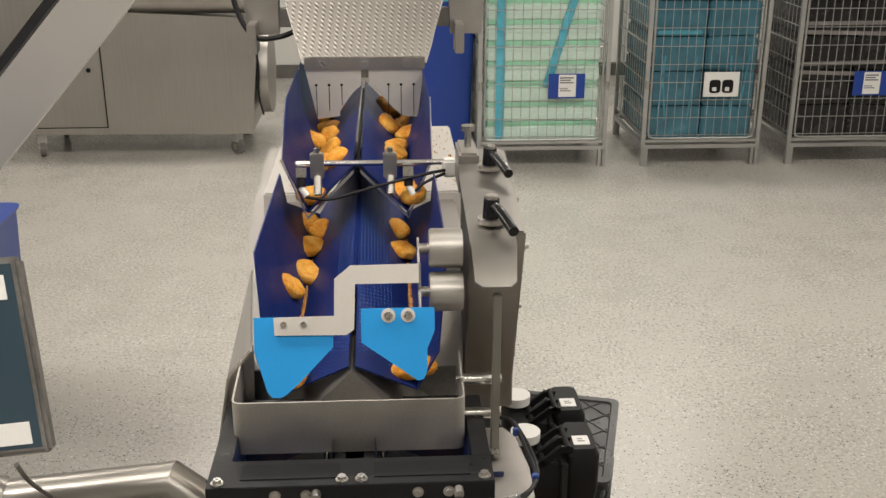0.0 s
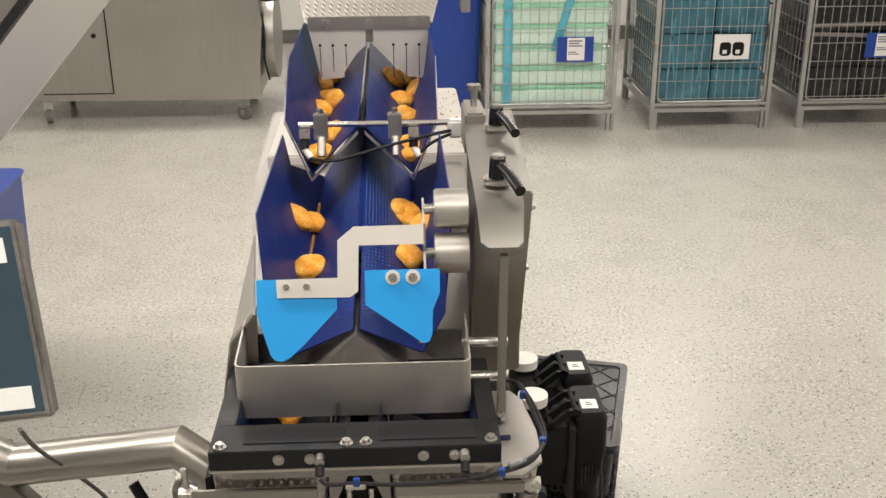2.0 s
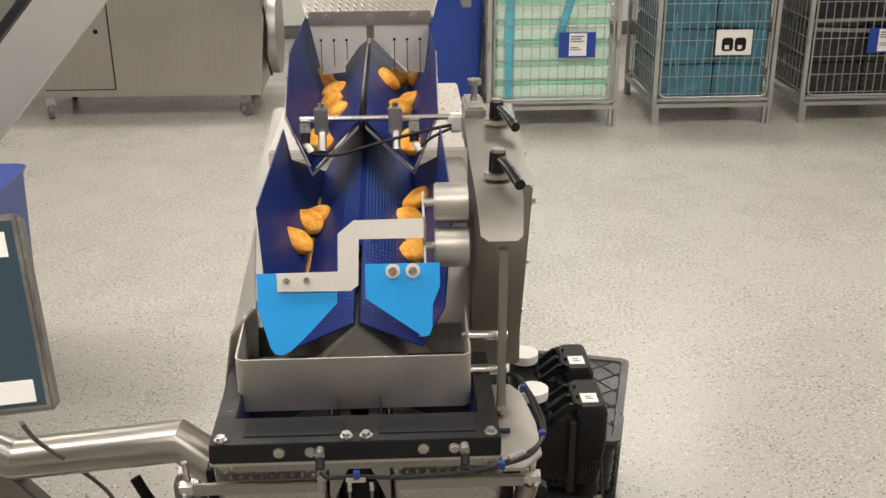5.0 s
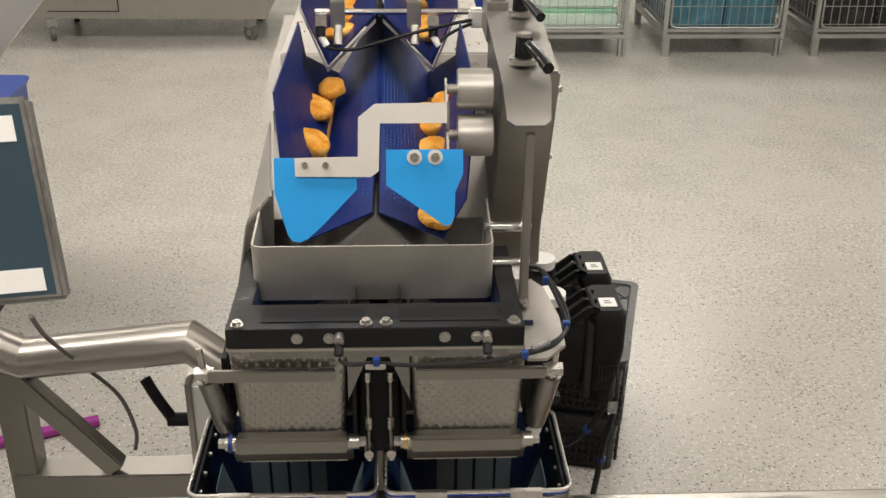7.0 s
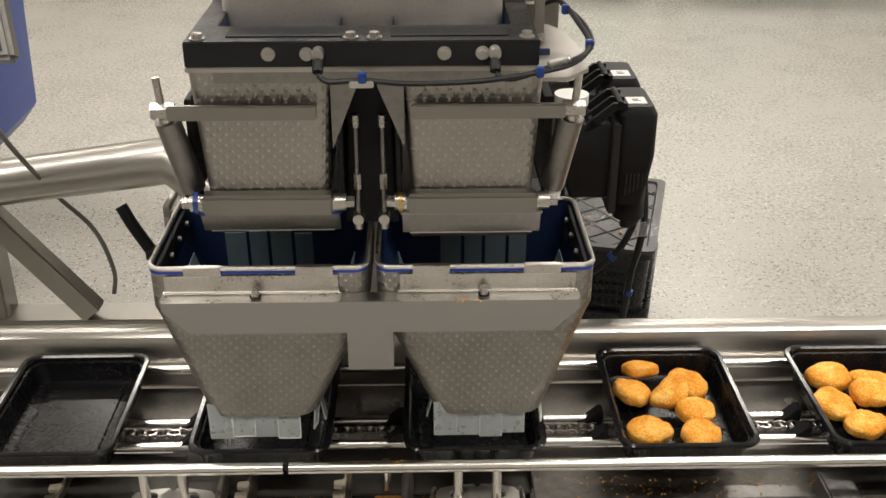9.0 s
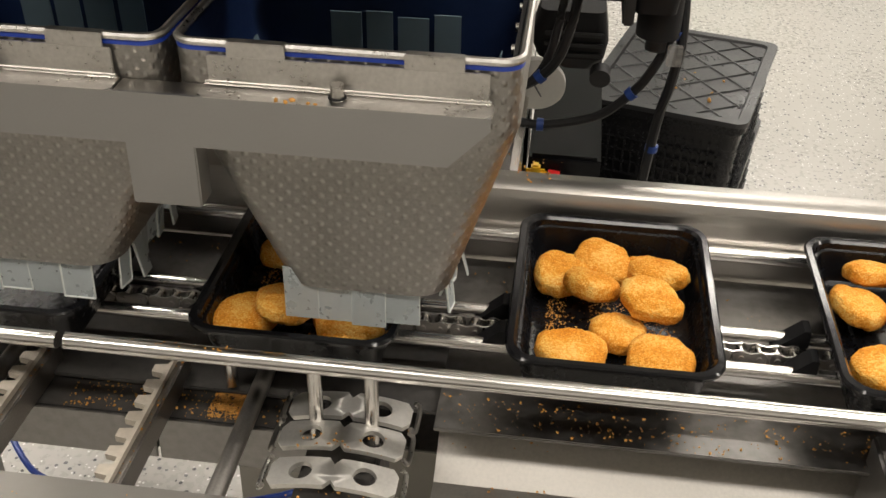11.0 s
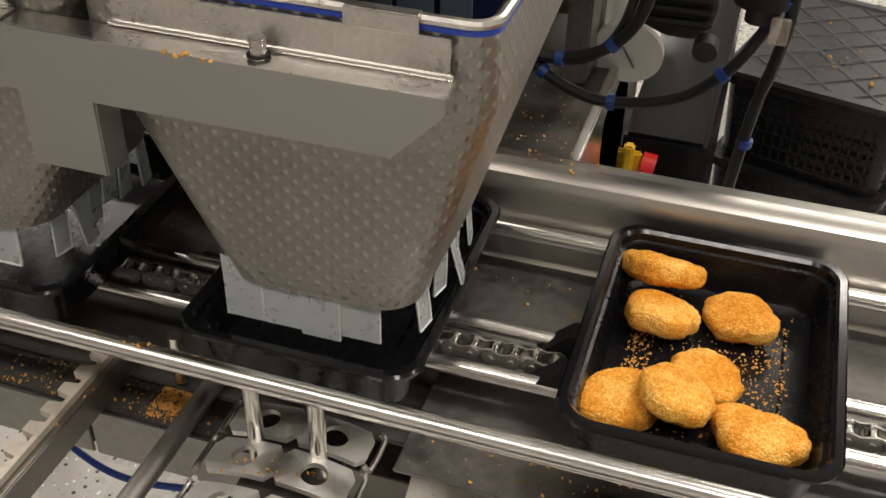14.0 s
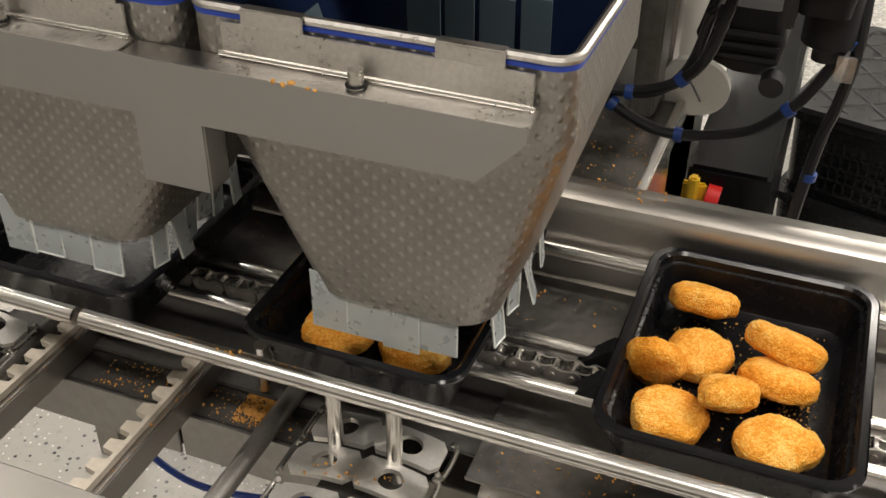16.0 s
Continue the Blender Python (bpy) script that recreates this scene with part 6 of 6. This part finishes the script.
# nuggets in the pans: upper pan at y over 0.68, lower pan below that; side, turn (200 more: in the lower pan from the start), then (t, x, y)
LANE = [
    # lower left at the start, leaving for the bucket
    (-1, 60, (0, -0.085, 0.200), (0.4, -0.088, 0.185), (0.6, -0.095, 0.05)),
    (-1, 270, (0, -0.106, 0.474), (0.6, -0.094, 0.30), (0.9, -0.085, 0.17), (1.1, -0.095, 0.06)),
    (-1, 240, (0, -0.090, 0.594), (1, -0.080, 0.439), (2.0, -0.083, 0.330), (2.1, -0.085, 0.20), (2.3, -0.095, 0.06)),
    (-1, 230, (0, -0.092, 0.716), (1, -0.102, 0.623), (2, -0.083, 0.439), (3, -0.082, 0.348), (4.6, -0.084, 0.22), (4.9, -0.095, 0.06)),
    (-1, 220, (0, -0.078, 0.793), (1, -0.078, 0.567), (1.6, -0.085, 0.40), (1.9, -0.085, 0.18), (2.1, -0.095, 0.06)),
    (-1, 235, (0, -0.103, 0.813), (0.5, -0.098, 0.600), (1.0, -0.09, 0.30), (1.3, -0.09, 0.17), (1.5, -0.095, 0.06)),
    # entering the lower left pan later
    (-1, 125, (0, -0.084, 0.705), (0.8, -0.130, 0.660), (1, -0.126, 0.650), (2, -0.113, 0.600), (3, -0.108, 0.530), (5.5, -0.106, 0.467), (6.3, -0.085, 0.215), (6.5, -0.084, 0.200), (6.8, -0.095, 0.05)),
    (-1, 50, (0, -0.042, 0.822), (0.6, -0.09, 0.70), (1, -0.091, 0.655), (2, -0.092, 0.650), (3, -0.094, 0.610), (5.2, -0.092, 0.30), (5.5, -0.080, 0.205), (5.9, -0.095, 0.05)),
    (-1, 80, (0, -0.071, 0.880), (1, -0.084, 0.750), (2, -0.078, 0.710), (3, -0.092, 0.655), (5.5, -0.097, 0.590), (6.5, -0.092, 0.500), (7.5, -0.113, 0.430), (8, -0.11, 0.36), (9, -0.09, 0.2), (9.3, -0.095, 0.05)),
    (-1, 30, (0, -0.062, 0.960), (1, -0.062, 0.784), (2, -0.060, 0.783), (3, -0.082, 0.720), (5.5, -0.086, 0.640), (6.5, -0.121, 0.640), (7.5, -0.096, 0.560), (8, -0.093, 0.54), (16, -0.09, 0.30)),
    (-1, 100, (0, -0.100, 1.073), (2, -0.094, 1.049), (3, -0.054, 0.841), (5.5, -0.082, 0.705), (6.5, -0.108, 0.665), (7.5, -0.101, 0.600), (8, -0.09, 0.60), (16, -0.09, 0.40)),
    (-1, 60, (0, -0.071, 1.113), (2, -0.068, 1.074), (3, -0.062, 0.998), (5.5, -0.092, 0.757), (6.5, -0.078, 0.700), (7.5, -0.091, 0.650), (8, -0.08, 0.64), (16, -0.09, 0.50)),
    (-1, 140, (0, -0.076, 1.200), (2, -0.080, 1.150), (3, -0.074, 1.090), (5.5, -0.055, 0.842), (7.5, -0.078, 0.740), (16, -0.08, 0.72)),
    (-1, 90, (0, -0.104, 1.283), (1, -0.106, 1.270), (3, -0.100, 1.180), (5.5, -0.066, 0.985), (7.5, -0.075, 0.85), (16, -0.08, 0.80)),
    (-1, 15, (0, -0.070, 1.345), (3, -0.072, 1.310), (5.5, -0.073, 1.080), (7.5, -0.08, 0.95), (16, -0.08, 0.90)),
    (-1, 120, (0, -0.095, 1.380), (3, -0.098, 1.350), (5.5, -0.105, 1.190), (16, -0.10, 1.05)),
    # right hand side
    (1, 150, (0, 0.086, 0.215), (0.4, 0.088, 0.19), (0.7, 0.098, 0.05)),
    (1, 270, (0, 0.081, 0.678), (1, 0.074, 0.464), (1.5, 0.08, 0.30), (1.9, 0.085, 0.17), (2.2, 0.095, 0.05)),
    (1, 240, (0, 0.074, 0.780), (1, 0.092, 0.600), (2, 0.079, 0.470), (3, 0.088, 0.36), (5.2, 0.085, 0.23), (5.5, 0.078, 0.205), (6.0, 0.095, 0.05)),
    (1, 20, (0, 0.100, 0.690), (1, 0.086, 0.640), (2, 0.104, 0.590), (3, 0.103, 0.545), (5.5, 0.081, 0.463), (6.3, 0.09, 0.24), (6.5, 0.080, 0.210), (7.5, 0.083, 0.200), (7.9, 0.095, 0.05)),
    (1, 95, (0, 0.086, 0.730), (1, 0.064, 0.690), (2, 0.075, 0.650), (3, 0.082, 0.610), (5.5, 0.090, 0.530), (6.5, 0.099, 0.430), (7.3, 0.09, 0.30), (7.5, 0.080, 0.240), (8.2, 0.085, 0.17), (8.5, 0.095, 0.05)),
    (1, 55, (0, 0.072, 0.960), (1, 0.097, 0.715), (2, 0.070, 0.665), (3, 0.075, 0.650), (5.5, 0.082, 0.600), (6.5, 0.096, 0.500), (7.5, 0.080, 0.470), (8.5, 0.08, 0.36), (16, 0.08, 0.30)),
    (1, 10, (0, 0.072, 1.010), (1, 0.074, 0.900), (2, 0.090, 0.735), (3, 0.094, 0.720), (5.5, 0.093, 0.655), (6.5, 0.083, 0.600), (7.5, 0.092, 0.580), (16, 0.09, 0.45)),
    (1, 130, (0, 0.098, 1.134), (1, 0.074, 1.060), (2, 0.088, 0.800), (3, 0.076, 0.790), (5.5, 0.083, 0.710), (6.5, 0.083, 0.660), (7.5, 0.082, 0.640), (16, 0.09, 0.52)),
    (1, 75, (0, 0.056, 1.151), (1, 0.058, 1.100), (2, 0.081, 0.984), (3, 0.080, 0.960), (5.5, 0.091, 0.756), (6.5, 0.112, 0.665), (7.5, 0.106, 0.62), (16, 0.10, 0.55)),
    (1, 160, (0, 0.087, 1.250), (1, 0.076, 1.200), (2, 0.075, 1.093), (3, 0.075, 1.079), (5.5, 0.067, 0.920), (7.5, 0.08, 0.74), (16, 0.08, 0.71)),
    (1, 30, (0, 0.104, 1.260), (1, 0.108, 1.240), (2, 0.105, 1.160), (3, 0.104, 1.150), (5.5, 0.082, 1.060), (7.5, 0.085, 0.86), (16, 0.08, 0.80)),
    (1, 110, (0, 0.055, 1.330), (1, 0.058, 1.290), (2, 0.056, 1.230), (3, 0.055, 1.220), (5.5, 0.043, 1.090), (7.5, 0.07, 0.95), (16, 0.08, 0.90)),
    (1, 45, (0, 0.078, 1.370), (1, 0.072, 1.350), (2, 0.098, 1.290), (3, 0.100, 1.280), (5.5, 0.107, 1.190), (16, 0.10, 1.05)),
    (1, 85, (0, 0.098, 1.400), (1, 0.099, 1.390), (3, 0.070, 1.330), (5.5, 0.070, 1.215), (16, 0.08, 1.10)),
]
LANE_NUGGETS = []
for s, rot, *way in LANE:
    LANE_NUGGETS.append((nugget(n_i, FAR_FORMS), s, rot, way))
    n_i += 1

# ---- crumbs ----


def crumbs(name, label, areas, seed, size=0.0016):
    """Loose crumbs strewn over patches: (x0, x1, y0, y1, z, count)."""
    rnd = random.Random(seed)
    grain = bmesh.new()
    bmesh.ops.create_icosphere(grain, subdivisions=1, radius=1)
    corners = [v.co.copy() for v in grain.verts]
    sides = [tuple(v.index for v in f.verts) for f in grain.faces]
    grain.free()
    verts, faces = [], []
    for x0, x1, y0, y1, z, cnt in areas:
        for _ in range(cnt):
            r = size * rnd.choice((0.5, 0.6, 0.8, 1.0, 1.5))
            m = Matrix.Translation((rnd.uniform(x0, x1), rnd.uniform(y0, y1), z + r * 0.5)) @ Matrix.Rotation(rnd.uniform(0, 6), 4, Vector((rnd.random(), rnd.random(), rnd.random() + .1)).normalized()) @ Matrix.Diagonal((1.2 * r, 0.9 * r, 0.6 * r, 1))
            k = len(verts)
            verts += [m @ (c * rnd.uniform(0.75, 1.2)) for c in corners]
            faces += [(a + k, b + k, c + k) for a, b, c in sides]
    me = bpy.data.meshes.new(name)
    me.from_pydata(verts, [], faces)
    me.materials.append(CRUMB)
    return tagged(new(name, me), label, "crumbs", kind="stuff")


crumbs("crumbs_on_conveyor", "orange breadcrumbs strewn on the conveyor metalwork", [
    (-0.12, 0.30, 0.015, 0.07, 0.846, 40), (-0.175, -0.160, -0.12, 0.07, 0.874, 30), (-0.046, -0.036, -0.12, 0.07, 0.874, 30), (0.09, 0.165, -0.036, -0.016, 0.8805, 30), (0.09, 0.165, -0.078, -0.054, 0.8665, 26),
    (0.25, 0.60, -0.03, 0.02, 0.8015, 120), (-0.006, 0.034, 0.022, 0.070, 0.8475, 900), (0.0, 0.028, 0.030, 0.064, 0.849, 500), (-0.14, -0.050, 0.018, 0.07, 0.8475, 160), (-0.045, 0.09, 0.018, 0.07, 0.8475, 160), (-0.60, 0.6, -0.205, -0.145, 0.9305, 40), (0.10, 0.30, 0.28, 0.34, 0.9665, 70), (-0.06, 0.08, -0.010, -0.004, 0.951, 26), (-0.2, 0.5, 0.17, 0.25, 0.8825, 140), (0.20, 0.62, 0.014, 0.06, 0.8725, 260), (-0.60, 0.0, -0.205, -0.145, 0.9305, 60)], 4, 0.0010)
crumbs("crumb_dust_in_pans", "orange crumb dust along the valleys of the feeder pans", [(-0.094, -0.084, 0.21, 0.70, 1.4995, 1300), (0.084, 0.094, 0.21, 0.70, 1.4995, 1300), (-0.096, -0.082, 0.72, 0.80, 1.500, 260), (0.082, 0.096, 0.72, 0.80, 1.500, 260), (-0.098, -0.080, 0.70, 1.3, 1.6005, 500), (0.080, 0.098, 0.70, 1.3, 1.6005, 500)], 9, 0.0013)
crumbs("crumbs_on_shelf", "orange breadcrumbs on the steel shelf", [(0.08, 0.23, 0.38, 0.60, 0.8805, 220)], 5, 0.0009)
crumbs("crumbs_on_feeder", "breadcrumbs on the feeder's top plate", [(0.15, 0.225, 1.14, 1.70, 1.5005, 60), (-0.215, -0.15, 1.14, 1.5, 1.5005, 20)], 6, 0.0025)
crumbs("crumbs_on_flange", "a few crumbs on the funnel bracket", [(0.095, 0.125, -0.036, -0.030, 1.188, 5)], 7, 0.0017)
crumbs("crumbs_on_crates", "a few crumbs on the crate lid", [(0.52, 0.70, 1.72, 2.05, 0.418, 9)], 8, 0.004)
TRAY_CRUMBS = {}
for k in (1, 0, -1):
    TRAY_CRUMBS[k] = crumbs("crumbs_in_tray", "loose golden crumbs on a tray's floor", [(-0.058, 0.058, -0.085, 0.085, -0.0375, 420), (0.03, 0.055, -0.06, 0.07, -0.0375, 380), (-0.058, -0.04, -0.05, 0.06, -0.0375, 300), (-0.02, 0.03, -0.01, 0.03, -0.0375, 200)], 20 + k, 0.0008)


# ---- what moves ----
STEP_STARTS = (7.50, 10.0, 12.50, 14.79)
STEP_SHAPE = ((0.0, 0.0), (0.1, 0.04), (0.3, 0.19), (0.5, 0.36), (0.75, 0.59), (1.0, 0.80), (1.25, 0.92), (1.5, 0.98), (1.8, 1.0))


def steps_done(t):
    """How many pitches the conveyor has moved since 8.5 s, less the step then ending."""
    total = -1.0
    for t0 in STEP_STARTS:
        u = t - t0
        if u >= STEP_SHAPE[-1][0]:
            total += 1
        elif u > 0:
            for (a, fa), (b, fb_) in zip(STEP_SHAPE, STEP_SHAPE[1:]):
                if a <= u <= b:
                    total += fa + (fb_ - fa) * (u - a) / (b - a)
                    break
    return total


STEP_TIMES = [0.0] + [t0 + u for t0 in STEP_STARTS for u, _ in STEP_SHAPE if t0 + u < 16.0] + [16.0]
FILL = {1: 9.08, 0: 9.16, -1: 14.12, -2: 14.12}      # when a tray's nuggets drop from the bucket


def lane_pose(s, rot, x, y, low):
    """How a nugget lies in the channel: leaning on the nearer wall, in the upper or the lower pan, or falling."""
    off = s * x - 0.089                     # over nought: towards the outer wall
    lean = -s * max(min(off * 1300 + 6, 50), -40)
    lift = 0.019 + (1.35 * off if off > 0 else -0.95 * off)
    if y > 0.690 and not low:
        z = 1.598 + lift
    elif y > 0.665 and not low:
        z = 1.497 + lift + (y - 0.665) / 0.025 * 0.095
    elif y > 0.165:
        z = 1.497 + lift - (0.010 if y < 0.20 else 0.0)
    else:
        z, y = 1.33 + (y - 0.05) / 0.115 * 0.185, 0.115 + (y - 0.05) / 0.115 * 0.05
    return pose(x, y, z, 12, lean, 0) @ pose(0, 0, 0, (rot * 7) % 30 - 15, 0, rot + 40)


def motions():
    # the conveyor steps on by one tray at a time
    for k, tray in TRAYS.items():
        walk(tray, [(t, pose(SLOT1 + PITCH * (k - 1 + steps_done(t)), TRAY_Y, TRAY_Z)) for t in STEP_TIMES])
    walk(chain, [(t, pose(PITCH * steps_done(t), 0.1195, 0.9015)) for t in STEP_TIMES])
    for k, ob in TRAY_CRUMBS.items():
        t0 = FILL[k] + 0.10
        bx = 0.1385 if k in (1, -1) else -0.1385
        kept = pose(bx, 0.112, 1.098)
        walk(ob, [(0.0, kept), (t0, kept)] + [(t, pose(SLOT1 + PITCH * (k - 1 + steps_done(t)), TRAY_Y, TRAY_Z)) for t in [t0 + 0.16] + [q for q in STEP_TIMES if q > t0 + 0.18]])
    for k, items in TRAY_NUGGETS.items():
        for j, (ng, (dx, dy, h), (a, b, c)) in enumerate(items):
            z = TRAY_Z - 0.040 + h
            if k not in FILL:
                walk(ng, [(t, pose(SLOT1 + PITCH * (k - 1 + steps_done(t)) + dx, TRAY_Y + dy, z, a, b, c)) for t in STEP_TIMES])
                continue
            t0 = FILL[k] + 0.012 * j
            bx = HCX[1] if k in (1, -1) else HCX[0]
            held = pose(bx + dx * 0.5, 0.10 + dy * 0.15, 1.33 + 0.008 * j, a + 40, b, c)
            rows = [(0.0, held), (t0, held), (t0 + 0.16, pose(bx + dx * 0.7, 0.10 + dy * 0.5, 1.12, a + 20, b + 10, c))]
            te = t0 + 0.24
            rows += [(t, pose(SLOT1 + PITCH * (k - 1 + steps_done(t)) + dx, TRAY_Y + dy, z, a, b, c)) for t in [te] + [q for q in STEP_TIMES if q > te + 0.02]]
            walk(ng, rows)
    # nuggets creeping along the pans, over the step and down into the buckets
    for ng, s, rot, way in LANE_NUGGETS:
        rows = []
        for (t0, x0, y0), (t1, x1, y1) in zip(way, way[1:]):
            n = max(2, min(int(abs(y1 - y0) / 0.02), int((t1 - t0) / 0.08)))
            rows += [(t0 + (t1 - t0) * k / n, lane_pose(s, rot, x0 + (x1 - x0) * k / n, y0 + (y1 - y0) * k / n, rot >= 200)) for k in range(n)]
        t1, x1, y1 = way[-1]
        rows.append((t1, lane_pose(s, rot, x1, y1, rot >= 200)))
        if t1 < 16.0:
            rows.append((16.0, rows[-1][1]))
        walk(ng, rows)
    # the stop gate drops and rises again
    up, down = Matrix.Translation(PIV), Matrix.Translation(PIV) @ Matrix.Rotation(radians(32), 4, "X")
    walk(ga, [(0.0, up), (2.02, up), (2.18, down), (4.4, down), (4.6, up), (16.0, up)])
    walk(gb, [(0.0, Matrix.Translation(PIV2)), (16.0, Matrix.Translation(PIV2))])
    # bucket gates open to let the portion fall
    for g, t0 in zip(GATES, (9.12, 8.98)):
        base = Matrix.Translation((0, -0.028, 0))
        op = base @ Matrix.Rotation(radians(-52), 4, "X")
        walk(g, [(0.0, base), (t0, base), (t0 + 0.12, op), (t0 + 0.30, op), (t0 + 0.42, base), (13.95, base), (14.07, op), (14.3, op), (14.45, base), (16.0, base)])


motions()
